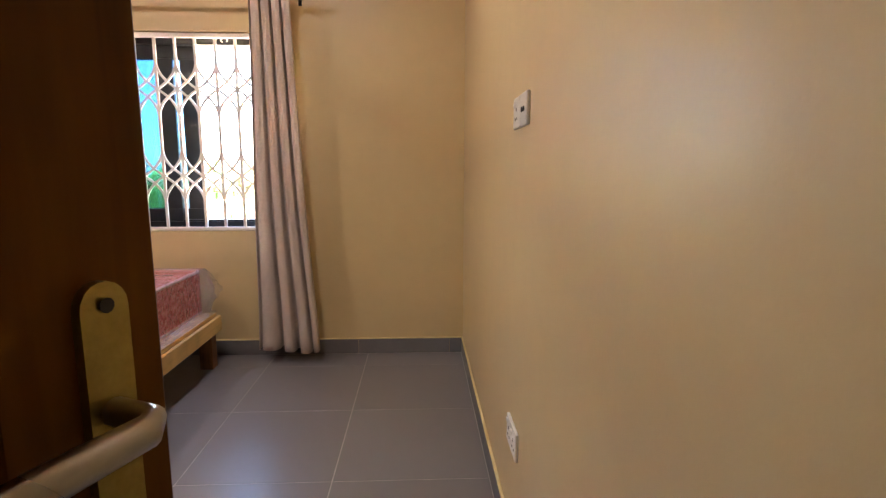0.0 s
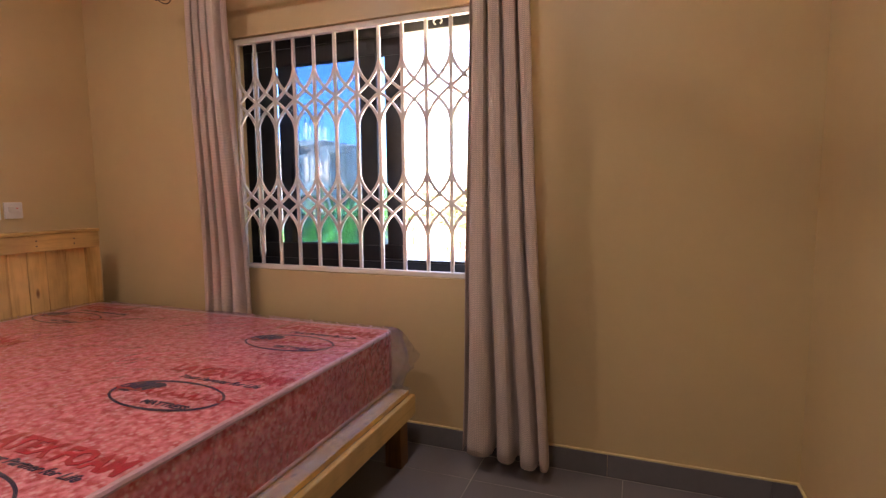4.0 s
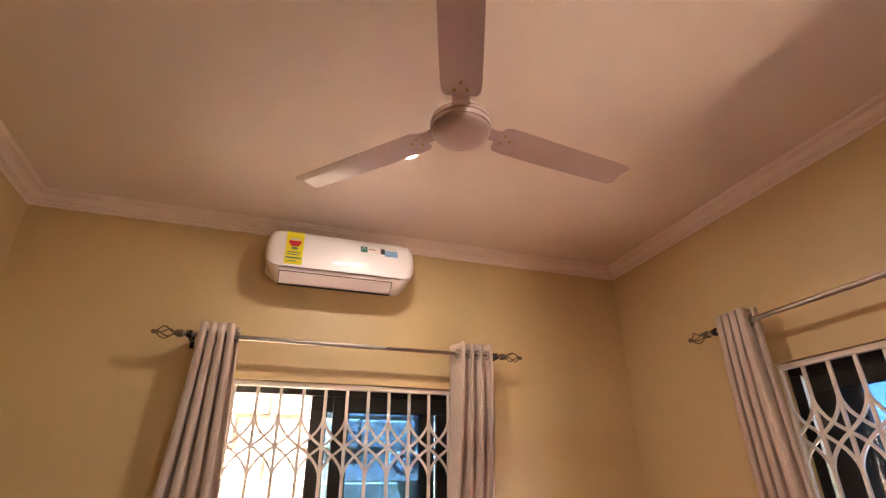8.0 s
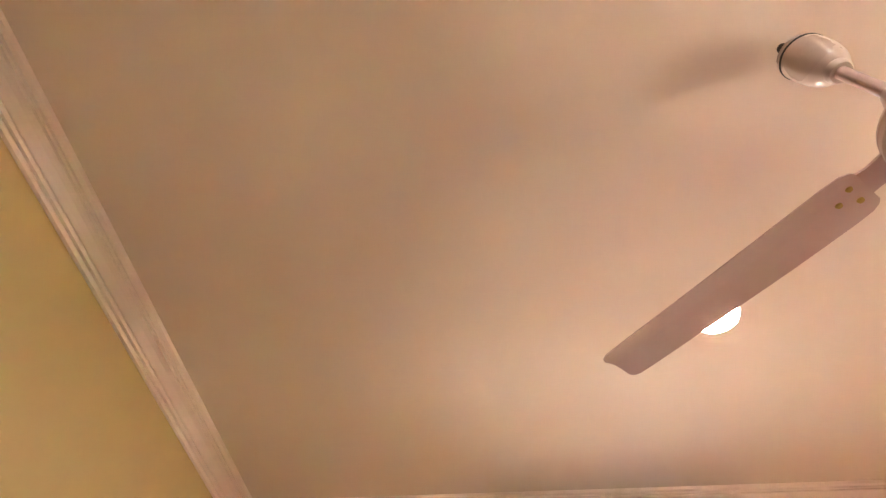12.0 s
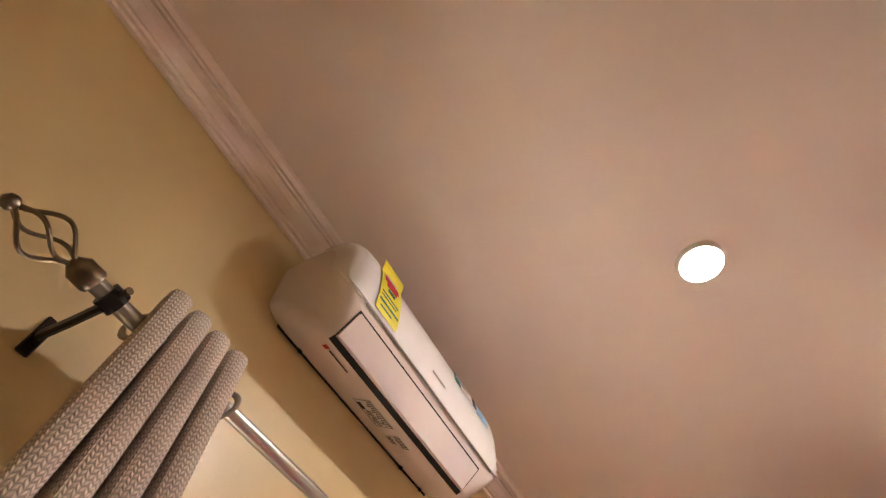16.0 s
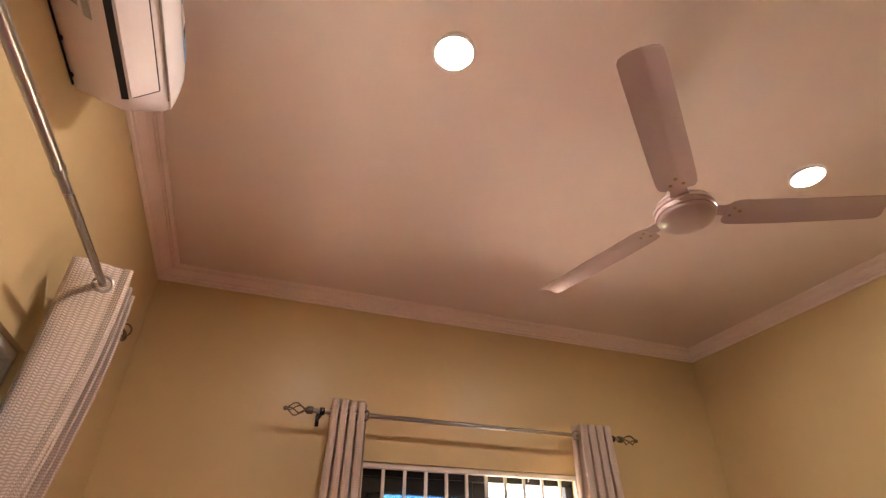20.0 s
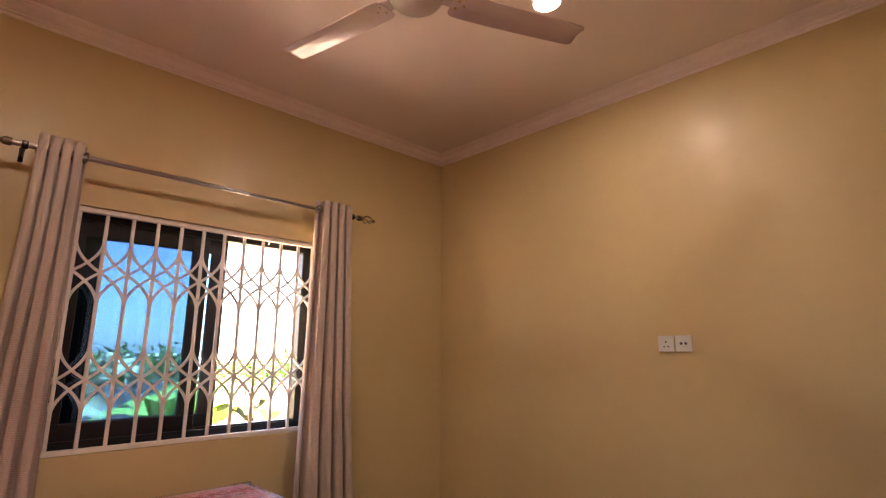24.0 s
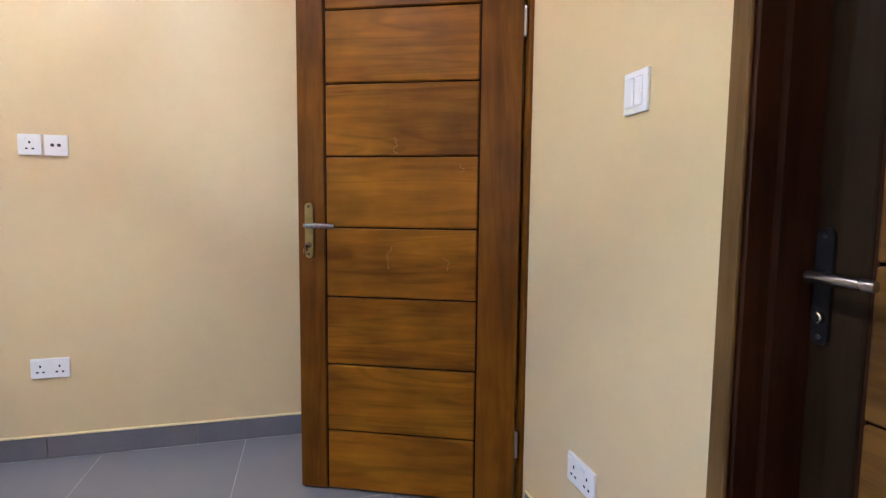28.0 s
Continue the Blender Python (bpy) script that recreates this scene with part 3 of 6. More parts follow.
def window_grille(name, m, label):
    g = thing(name, m, label, "window grille", "white window grilles")
    v = 0.03
    for nm, b in (("top_rail", box(-HW + 0.003, HW - 0.003, v - 0.014, v + 0.014, ZH - 0.030, ZH - 0.002, 0.003)), ("bottom_rail", box(-HW + 0.003, HW - 0.003, v - 0.014, v + 0.014, ZS + 0.002, ZS + 0.026, 0.003)),
                  ("side_rail", box(-HW + 0.003, -HW + 0.022, v - 0.012, v + 0.012, ZS + 0.02, ZH - 0.02, 0.003)), ("side_rail", box(HW - 0.022, HW - 0.003, v - 0.012, v + 0.012, ZS + 0.02, ZH - 0.02, 0.003))):
        part(nm, b, M_STEEL_W, g)
    barm = mesh_of("bar", box(-0.0085, 0.0085, -0.007, 0.007, ZS + 0.01, ZH - 0.01, 0.002))
    for k in range(1, 12):
        part("bar", barm, M_STEEL_W, g, m=pose(-0.72 + 0.12 * k, v, 0))
    for z in (1.685, 1.16):
        for k in range(12):
            for a in ARCS:
                part("scroll", a, M_STEEL_W, g, m=pose(-0.72 + 0.12 * k, v, z))
    return g


def frame_ring(u0, u1, v0, v1, z0, z1, w, bm=None):
    bm = bm or bmesh.new()
    box(u0, u1, v0, v1, z0, z0 + w, 0.002, bm=bm)
    box(u0, u1, v0, v1, z1 - w, z1, 0.002, bm=bm)
    box(u0, u0 + w, v0 + 0.001, v1 - 0.001, z0 + w, z1 - w, 0.002, bm=bm)
    box(u1 - w, u1, v0 + 0.001, v1 - 0.001, z0 + w, z1 - w, 0.002, bm=bm)
    return bm


def sliding_window(name, m, side, label):
    """Black sliding window; both leaves are pushed to one side (-1 left, 1 right) and the other half stands open."""
    w = thing(name, m, label, "window", kind="structure")
    fr = frame_ring(-HW + 0.001, HW - 0.001, 0.085, 0.175, ZS + 0.001, ZH - 0.001, 0.055)
    part("window_frame", fr, M_ALU, w)
    part("track", box(-HW + 0.06, HW - 0.06, 0.10, 0.16, ZS + 0.056, ZS + 0.066), M_ALU, w)
    for i, (a, b) in enumerate(((-0.640, 0.065), (-0.545, 0.185))):
        if side > 0:
            a, b = -b, -a
        v = 0.098 + 0.036 * i
        s = part("sash", frame_ring(a, b, v, v + 0.028, ZS + 0.045, ZH - 0.045, 0.090), M_ALU, w, "black aluminium sliding sash")
        p = part("pane", box(a + 0.082, b - 0.082, v + 0.012, v + 0.016, ZS + 0.127, ZH - 0.127), M_GLASS, s, "blue tinted glass pane")
        p.visible_shadow = False
        part("gasket", frame_ring(a + 0.086, b - 0.086, v + 0.004, v + 0.024, ZS + 0.131, ZH - 0.131, 0.006), M_RUBBER, s)
    return w


window_grille("window_grille", M_N, "white painted steel grille with curved scrolls, garden window")
window_grille("window_grille", M_Wm, "white painted steel grille with curved scrolls, side window")
sliding_window("window_1", M_N, -1, "black aluminium sliding window half open to the garden")
sliding_window("window_2", M_Wm, 1, "black aluminium sliding window half open beside block wall")

hook = thing("window_hook", M_N @ pose(0.40, 0.075, ZH - 0.03), "small white curled hook on the window head", "hook")
part("hook_wire", tube([(0.02 * math.cos(a), 0, 0.014 * math.sin(a)) for a in [0.3 * k for k in range(-3, 15)]], 0.004, 6), M_STEEL_W, hook)

# ---- doors ----


PLATE = [(math.cos(radians(a)) * 0.999, 0.088 + 0.017 * math.sin(radians(a))) for a in range(0, 181, 20)] + [(math.cos(radians(a)) * 0.999, -0.088 + 0.017 * math.sin(radians(a))) for a in range(180, 361, 20)]


def lever_set(parent, x, v, zc, sign, toward, plate_mat):
    """Long plate with lever and key cylinder on one face of a door leaf; sign gives the face, toward the way the lever points."""
    y0, y1 = (v, v + 0.008 * sign)
    pl = part("handle_plate", loft([[(x + 0.0155 * c, y, zc - 0.02 + q) for c, q in PLATE] for y in (v, v + 0.006 * sign, v + 0.008 * sign)]), plate_mat, parent, "worn brass handle plate")
    part("lever", tube([(x, v + 0.006 * sign, zc), (x, v + 0.040 * sign, zc), (x + 0.010 * toward, v + 0.049 * sign, zc), (x + 0.06 * toward, v + 0.050 * sign, zc), (x + 0.115 * toward, v + 0.046 * sign, zc - 0.002)], [0.009, 0.009, 0.0095, 0.010, 0.0085], 12, squash=1.1), M_CHROME, pl, "brushed steel lever handle", smooth=True)
    part("key_cylinder", lathe([(0.0, 0.0), (0.011, 0.0), (0.011, 0.012), (0.009, 0.014), (0.0, 0.014)], 16, "y", (x, v + (0.006 if sign > 0 else -0.02), zc - 0.075)), M_CHROME, pl, smooth=True)
    for dz in (0.07, -0.11):
        part("screw", lathe([(0.0, 0), (0.005, 0), (0.004, 0.002), (0, 0.002)], 10, "y", (x, v + (0.008 if sign > 0 else -0.010), zc + dz)), M_DARKINK, pl)
    return pl


GROOVES = [0.244, 0.507, 0.770, 1.033, 1.296, 1.560, 1.822]


def door_leaf(name, m, w, h, mv, mh, label):
    """Leaf hinged at its own origin, running along +x; boards between two stiles, on both faces. y 0 to 0.04."""
    d = thing(name, m, label, "door", kind="structure")
    part("core", box(0.02, w - 0.02, 0.010, 0.030, 0.012, h - 0.006), M_GROOVE, d)
    part("stile", box(0.0, w - 0.686, 0, 0.04, 0.008, h, 0.003), mv, d)
    part("stile", box(w - 0.105, w, 0, 0.04, 0.008, h, 0.003), mv, d)
    part("groove_bead", box(w - 0.686, w - 0.676, 0.005, 0.035, 0.008, h - 0.001), M_GROOVE, d)
    part("groove_bead", box(w - 0.115, w - 0.105, 0.005, 0.035, 0.008, h - 0.001), M_GROOVE, d)
    zs = [0.008] + GROOVES + [h]
    for a, b in zip(zs, zs[1:]):
        part("board", box(w - 0.679, w - 0.112, 0.001, 0.039, a + 0.0028, b - 0.0028, 0.005, 2), mh, d)
    return d


def hinges(parent, m, heights):
    for z in heights:
        part("hinge", lathe([(0.0, 0), (0.007, 0), (0.007, 0.10), (0, 0.10)], 12, "z", (-0.006, 0.046, z)), M_CHROME, parent, smooth=True)


# The entrance leaf stands open by two thirds of a right angle.
A1 = 66.6
HX, HY = -0.342, -0.3945
DM = pose(HX, HY, 0, 0, 0, A1)
d1 = door_leaf("door_1", DM, 0.83, 2.0, M_DOOR_V, M_DOOR_H, "varnished brown hardwood door of stacked boards, standing open")
lever_set(d1, 0.785, 0.04, 1.040, 1, -1, M_BRASS)
lever_set(d1, 0.785, 0.0, 1.040, -1, -1, M_BRASS)
M_SCUFF = mat("pale_scuffed_varnish", (0.225, 0.105, 0.022), 0.7, var=0.2, scale=60)
for sx, sz, w_, h_, sd in ((0.452, 1.335, 0.045, 0.060, 1), (0.208, 1.250, 0.030, 0.035, 2), (0.480, 0.925, 0.030, 0.085, 3), (0.262, 0.905, 0.035, 0.045, 4)):
    rs = random.Random(sd)
    part("scuff", tube([(sx + w_ * rs.uniform(-0.5, 0.5) * (0.4 + 0.6 * k / 6), 0.0388, sz + h_ * (k / 6 - 0.5)) for k in range(7)], [0.0012 + 0.0018 * rs.random() for _ in range(7)], 6), M_SCUFF, d1, "pale worn scratch in the varnish")
hinges(d1, DM, (0.20, 1.70))
kp = part("key", box(0.7835, 0.7865, 0.055, 0.085, 0.945, 0.968, 0.001), M_CHROME, d1, "small steel key left in the lock")
part("key_ring", tube([(0.785, 0.083 + 0.014 * math.cos(a), 0.944 + 0.014 * math.sin(a)) for a in [0.4 * k for k in range(16)]], 0.0012, 5, closed=True), M_CHROME, kp)


def door_frame(name, x0, x1, h, y0, y1, material, label):
    f = thing(name, None, label, "door frame", kind="structure")
    part("jamb", box(x0, x0 + 0.045, y0, y1, 0, h, 0.003), material, f)
    part("jamb", box(x1 - 0.045, x1, y0, y1, 0, h, 0.003), material, f)
    part("head", box(x0 + 0.045, x1 - 0.045, y0, y1, h - 0.045, h, 0.003), material, f)
    part("stop", box(x0 + 0.045, x0 + 0.060, y0 + 0.01, y1 - 0.055, 0, h - 0.045), material, f)
    part("stop", box(x1 - 0.060, x1 - 0.045, y0 + 0.01, y1 - 0.055, 0, h - 0.045), material, f)
    return f


door_frame("door_frame_1", -0.403, 0.423, 2.058, YS - 0.178, YS + 0.012, M_DOOR_V, "varnished brown hardwood frame round the entrance")
f2 = door_frame("door_frame_2", -2.143, -1.287, 2.058, YS - 0.178, YS + 0.006, M_MAHOGANY, "mahogany frame darkened with painted recess shade, paler brown edge strip")
for xa in (-2.147, -1.325):
    part("edge_strip", box(xa, xa + 0.042, YS + 0.0065, YS + 0.017, 0, 2.062, 0.004, 2), M_STRIP, f2, "paler brown edge strip")
part("edge_strip", box(-2.104, -1.326, YS + 0.0065, YS + 0.017, 2.020, 2.062, 0.004, 2), M_STRIP, f2, "paler brown edge strip")
D2 = pose(-2.095, YS - 0.174, 0, 0, 0, 0)
d2 = door_leaf("door_2", D2, 0.76, 2.0, M_SHADEDOOR, M_SHADEBOARD, "varnished wooden door, closed, set deep in its frame, recess shade in its colour")
lever_set(d2, 0.727, 0.04, 1.004, 1, -1, M_BLACKIRON)

# ---- lamps ----


def downlight(x, y):
    d = thing("ceiling_light", pose(x, y, ZC), "round white surface LED panel light, switched on", "ceiling light", "round ceiling lights")
    part("trim_ring", lathe([(0.060, -0.002), (0.070, 0.0), (0.070, -0.012), (0.067, -0.017), (0.062, -0.017), (0.060, -0.015)], 40), M_WHITE_PL, d, smooth=True)
    part("diffuser", lathe([(0.0, -0.0155), (0.0612, -0.0155), (0.0612, -0.004), (0.0, -0.004)], 40), M_LED, d, "glowing white diffuser")


M_LED = glow("led_diffuser", (1.0, 0.97, 0.93), LED_POWER)
downlight(-2.230, 1.415)
downlight(-0.593, 1.455)

# ---- ceiling fan ----


DROP = 0.020           # the hub hangs this much lower


def ceiling_fan(x, y, a0):
    f = thing("ceiling_fan", pose(x, y, ZC), "pinkish white three-blade ceiling fan at rest", "ceiling fan")
    part("hanger", tube([(0, 0, 0.0), (0, 0, -0.10)], 0.011, 12), M_DARKINK, f, "dark steel ceiling hook", smooth=True)
    part("canopy", lathe([(0.012, -0.066), (0.040, -0.062), (0.044, -0.066), (0.0465, -0.080), (0.0468, -0.110), (0.045, -0.140), (0.040, -0.166), (0.031, -0.186), (0.024, -0.193), (0.0235, -0.204), (0.020, -0.208), (0.012, -0.208)], 32), M_CANOPY, f, "white plastic bell canopy", smooth=True)
    part("canopy_slot", lathe([(0.0455, -0.083), (0.0478, -0.083), (0.0478, -0.088), (0.0455, -0.088)], 32), M_DARKINK, f, "dark line round the canopy")
    part("rod", tube([(0, 0, -0.19), (0, 0, -0.42)], 0.0125, 14), M_FAN, f, smooth=True)
    part("lower_cup", lathe([(0.0, -0.32), (0.018, -0.32), (0.024, -0.335), (0.040, -0.372), (0.042, -0.385), (0.0, -0.385)], 28), M_FAN, f, smooth=True, m=pose(0, 0, -DROP))
    part("motor", lathe([(0.0, -0.380), (0.050, -0.382), (0.075, -0.392), (0.087, -0.405), (0.090, -0.412), (0.087, -0.416), (0.093, -0.420), (0.094, -0.430), (0.090, -0.434), (0.093, -0.440), (0.091, -0.450), (0.0, -0.450)], 48), M_FAN, f, smooth=True, m=pose(0, 0, -1.8 * DROP))
    part("motor_cover", lathe([(0.0, -0.4485), (0.088, -0.4485), (0.088, -0.454), (0.081, -0.463), (0.058, -0.473), (0.030, -0.479), (0.0, -0.480)], 48), M_FAN, f, "rounded enamel bottom cover", smooth=True, m=pose(0, 0, -1.8 * DROP))
    bl = bmesh.new()
    outline = []
    for r, hw in ((0.132, 0.040), (0.137, 0.048), (0.150, 0.055), (0.18, 0.0575), (0.30, 0.0575), (0.45, 0.056), (0.60, 0.0545), (0.648, 0.053), (0.660, 0.047), (0.665, 0.036)):
        outline.append((r, hw))
    rows = []

    def blade_z(r, w, hw):
        c = w / hw
        return -0.006 * (c * c) * min(1, (r - 0.1) * 4) - 0.004 + 0.052 * (r - 0.13) - math.sin(radians(3)) * w - 0.11 * hw * max(0.0, c - 0.18)

    for r, hw in outline:
        row = []
        for c in (-1, -0.6, -0.2, 0.12, 0.24, 0.6, 1):
            row.append((r, c * hw, blade_z(r, c * hw, hw)))
        rows.append(row)
    top = [[bl.verts.new((p[0], p[1], p[2] + 0.0012)) for p in row] for row in rows]
    bot = [[bl.verts.new((p[0], p[1], p[2] - 0.0012)) for p in row] for row in rows]
    for grid, flip in ((top, False), (bot, True)):
        for i in range(len(grid) - 1):
            for k in range(6):
                q = (grid[i][k], grid[i + 1][k], grid[i + 1][k + 1], grid[i][k + 1])
                bl.faces.new(q[::-1] if flip else q)
    edge_t = top[0] + [r[-1] for r in top[1:]] + top[-1][-2::-1] + [r[0] for r in top[-2:0:-1]]
    edge_b = bot[0] + [r[-1] for r in bot[1:]] + bot[-1][-2::-1] + [r[0] for r in bot[-2:0:-1]]
    for i in range(len(edge_t)):
        j = (i + 1) % len(edge_t)
        bl.faces.new((edge_t[i], edge_t[j], edge_b[j], edge_b[i]))
    bmesh.ops.recalc_face_normals(bl, faces=bl.faces)
    blm = mesh_of("blade", bl, True)
    iron = mesh_of("blade_iron", loft([[(0.075, -0.030, -0.008), (0.075, 0.030, -0.008), (0.075, 0.030, -0.004), (0.075, -0.030, -0.004)], [(0.115, -0.024, -0.007), (0.115, 0.024, -0.007), (0.115, 0.024, -0.003), (0.115, -0.024, -0.003)], [(0.20, -0.036, 0.001), (0.20, 0.036, -0.003), (0.20, 0.036, 0.001), (0.20, -0.036, 0.005)]]))
    scr = mesh_of("screw", lathe([(0.0, 0.0), (0.006, 0.0), (0.005, -0.003), (0.0, -0.004)], 10), True)
    for k in range(3):
        m = pose(0, 0, -0.439 - DROP, 0, 0, a0 + 120 * k)
        b = part("blade", blm, M_FAN, f, "long slightly bowed enamel blade", m=m)
        part("blade_iron", iron, M_FAN, f, m=m @ pose(0, 0, 0.006))
        for sx, sy in ((0.152, 0.018), (0.152, -0.018), (0.178, 0.0)):
            part("screw", scr, M_BRASS, b, m=pose(sx, sy, blade_z(sx, sy, 0.057) - 0.001))
    return f


ceiling_fan(-1.45, 1.398, 99.7)

# ---- curtains and rods ----
VROD_N, VROD_W, ZROD = -0.157, -0.147, 2.197      # the rods stand this far off their walls


def curtain(m, VROD, top, bottom, z1, folds, seed, label, tuck=None, lead=0.0, wide=None, deep=0.0):
    """Eyelet curtain: cloth swinging in deep folds round the rod, loosening towards the hem."""
    rng = random.Random(seed)
    c = thing("curtain", m, label, "curtain", "beige eyelet curtains")
    bm = bmesh.new()
    uvl = bm.loops.layers.uv.new("UVMap")
    z0 = ZROD + 0.062
    nz, nu = 46, folds * 14
    ph = [rng.uniform(-0.5, 0.5) for _ in range(folds + 2)]
    wid = wide or [rng.uniform(0.35, 2.1) for _ in range(folds * 2)]
    tot = sum(wid)
    grid = []
    for i in range(nz + 1):
        h = i / nz
        z = z0 + (z1 - z0) * h
        e = h ** 1.3
        ua, ub = top[0] + (bottom[0] - top[0]) * e, top[1] + (bottom[1] - top[1]) * e
        row = []
        for k in range(nu + 1):
            s = k / nu
            # stretch of each half fold grows uneven towards the hem
            pos, acc, idx = s * folds * 2, 0.0, 0
            idx = min(folds * 2 - 1, int(pos))
            acc = (sum(wid[:idx]) + wid[idx] * (pos - idx)) / tot
            uu = s + (acc - s) * e
            wave = math.sin(math.pi * (pos + lead)) * (1 if top[0] > 0 else -1)
            amp = 0.042 + 0.006 * e + 0.014 * e * math.sin(3 * pos + 5 * ph[idx // 2])
            amp += 0.10 * lead * math.exp(-pos / 0.9) * (1 - e)
            amp *= 1 - 0.45 * e * abs(ph[idx // 2 + 1]) * 2
            amp += deep * e
            sway = 0.005 * math.sin(4.1 * z + 2 * ph[0]) * e
            curl = -0.26 * abs(top[1] - top[0]) / folds * math.sin(2 * math.pi * pos) * (1 - 0.55 * e)
            wave = math.copysign(abs(wave) ** 0.75, wave)
            vc = VROD
            if tuck:
                g = min(1.0, max(0.0, (2.15 - z) / (2.15 - tuck[0])))
                g = g * g * (3 - 2 * g)
                vc, amp = VROD + (tuck[1] - VROD) * g, amp + (0.034 - amp) * g
            row.append((bm.verts.new((ua + (ub - ua) * uu + curl + sway, vc + amp * wave, z + 0.012 * math.sin(0.8 * pos + ph[0]) * e)), s * (0.9 + 0.09 * folds), z))
        grid.append(row)
    for i in range(nz):
        for k in range(nu):
            q = (grid[i][k], grid[i + 1][k], grid[i + 1][k + 1], grid[i][k + 1])
            f = bm.faces.new([v[0] for v in q])
            for lp, v in zip(f.loops, q):
                lp[uvl].uv = (v[1], v[2])
    cl = part("cloth", bm, M_CLOTH, c, smooth=True)
    sol = cl.modifiers.new("thickness", "SOLIDIFY")
    sol.thickness, sol.offset = 0.0025, 0
    ring = mesh_of("eyelet", tube([(0, 0.024 * math.cos(a), 0.024 * math.sin(a)) for a in [2 * math.pi * k / 20 for k in range(20)]], 0.0055, 8, closed=True, squash=0.5), True)
    for k in range(folds * 2 + (0 if lead else 1)):
        s = (k + lead) / (folds * 2)
        u = top[0] + (top[1] - top[0]) * s
        part("eyelet", ring, M_BLACKIRON if k % 2 else M_CHROME, c, m=pose(u, VROD, ZROD, 0, 0, 22 * (-1) ** k))
    return c


def curtain_rod(m, VROD, half, label, joint, ub):
    r = thing("curtain_rod", m, label, "curtain rod", "curtain rods")
    part("rod", tube([(-half, VROD, ZROD), (joint, VROD, ZROD)], 0.0125, 16), M_CHROME, r, smooth=True)
    part("inner_rod", tube([(joint - 0.01, VROD, ZROD), (half, VROD, ZROD)], 0.0105, 16), M_CHROME, r, smooth=True)
    part("rod_lip", lathe([(0.0106, 0), (0.0135, 0), (0.0135, 0.02), (0.0106, 0.022)], 16, "x", (joint - 0.018, VROD, ZROD)), M_CHROME, r, smooth=True)
    for s in (-1, 1):
        u = s * half
        fin = part("finial", lathe([(0.0, 0), (0.017, 0), (0.019, 0.004), (0.019, 0.028), (0.014, 0.034), (0.009, 0.040), (0.0, 0.042)], 16, "x", (0, 0, 0)), M_BRONZE, r, "bronze finial with twisted wire basket", smooth=True, m=pose(u, VROD, ZROD, 0, 0, 0 if s > 0 else 180))
        for k in range(4):
            pts = []
            for i in range(15):
                t = i / 14
                rad = 0.005 + 0.027 * math.sin(math.pi * t) ** 1.2
                a = math.pi / 2 * k + 1.9 * t
                pts.append((0.038 + 0.088 * t, rad * math.cos(a), rad * math.sin(a)))
            part("basket_wire", tube(pts, 0.0033, 6), M_BRONZE, fin)
        part("ball", lathe([(0.0, 0.124), (0.006, 0.125), (0.011, 0.131), (0.0115, 0.137), (0.009, 0.143), (0.0, 0.147)], 16, "x"), M_BRONZE, fin, smooth=True)
        b = part("bracket", tube([(s * ub, -0.004, ZROD - 0.004), (s * ub, VROD * 0.5, ZROD - 0.010), (s * ub, VROD + 0.004, ZROD - 0.012)], 0.007, 8, squash=1.5), M_BLACKIRON, r, "black metal wall bracket")
        part("bracket_cup", lathe([(0.0128, -0.012), (0.019, -0.012), (0.019, 0.012), (0.0128, 0.012)], 16, "x", (s * ub, VROD, ZROD)), M_BLACKIRON, b)
        part("wall_plate", box(s * ub - 0.010, s * ub + 0.010, -0.006, 0.001, ZROD - 0.040, ZROD + 0.030, 0.002), M_BLACKIRON, b)
        part("thumb_screw", tube([(s * ub, VROD - 0.016, ZROD), (s * ub, VROD - 0.034, ZROD)], [0.003, 0.006], 8), M_BRONZE, b)
    return r


M_NR = pose(-1.4145, YN, 0.009)
curtain_rod(M_NR, VROD_N, 0.920, "brushed steel curtain rod over the garden window", 0.12, 0.875)
curtain_rod(M_Wm, VROD_W, 0.875, "brushed steel curtain rod over the side window", 0.10, 0.845)
curtain(M_NR, VROD_N, (-0.825, -0.645), (-0.92, -0.63), 0.10, 4, 3, "beige woven eyelet curtain hanging behind the bed", (0.72, -0.085))
curtain(M_NR, VROD_N, (0.620, 0.845), (0.575, 0.95), 0.075, 4, 5, "beige woven eyelet curtain hanging to the floor", wide=[0.45, 2.5, 0.55, 1.6, 0.6, 1.5, 0.4, 0.7], deep=0.022)
curtain(M_Wm, VROD_W, (-0.792, -0.615), (-1.00, -0.52), 0.09, 4, 8, "beige woven eyelet curtain bunched beside the window")
curtain(M_Wm, VROD_W, (0.59, 0.83), (0.55, 0.86), 0.10, 4, 11, "beige woven eyelet curtain falling behind the headboard", (1.12, -0.062), 0.5)

# ---- air conditioner ----
ACP = [(0.0, 2.828), (0.10, 2.834), (0.165, 2.829), (0.210, 2.808), (0.234, 2.768), (0.243, 2.715), (0.246, 2.66), (0.245, 2.62), (0.240, 2.587), (0.226, 2.566), (0.172, 2.513), (0.155, 2.508), (0.10, 2.533), (0.030, 2.576), (0.008, 2.592), (0.0, 2.60)]
AY0, AY1 = 0.840, 1.674


def ac_d(z):
    """How far the front stands off the wall at a height."""
    f = [p for p in ACP if p[1] <= 2.80 and p[0] > 0.1]
    for (d0, z0), (d1_, z1_) in zip(f, f[1:]):
        if z1_ <= z <= z0:
            return d0 + (d1_ - d0) * (z0 - z) / (z0 - z1_)
    return 0.24


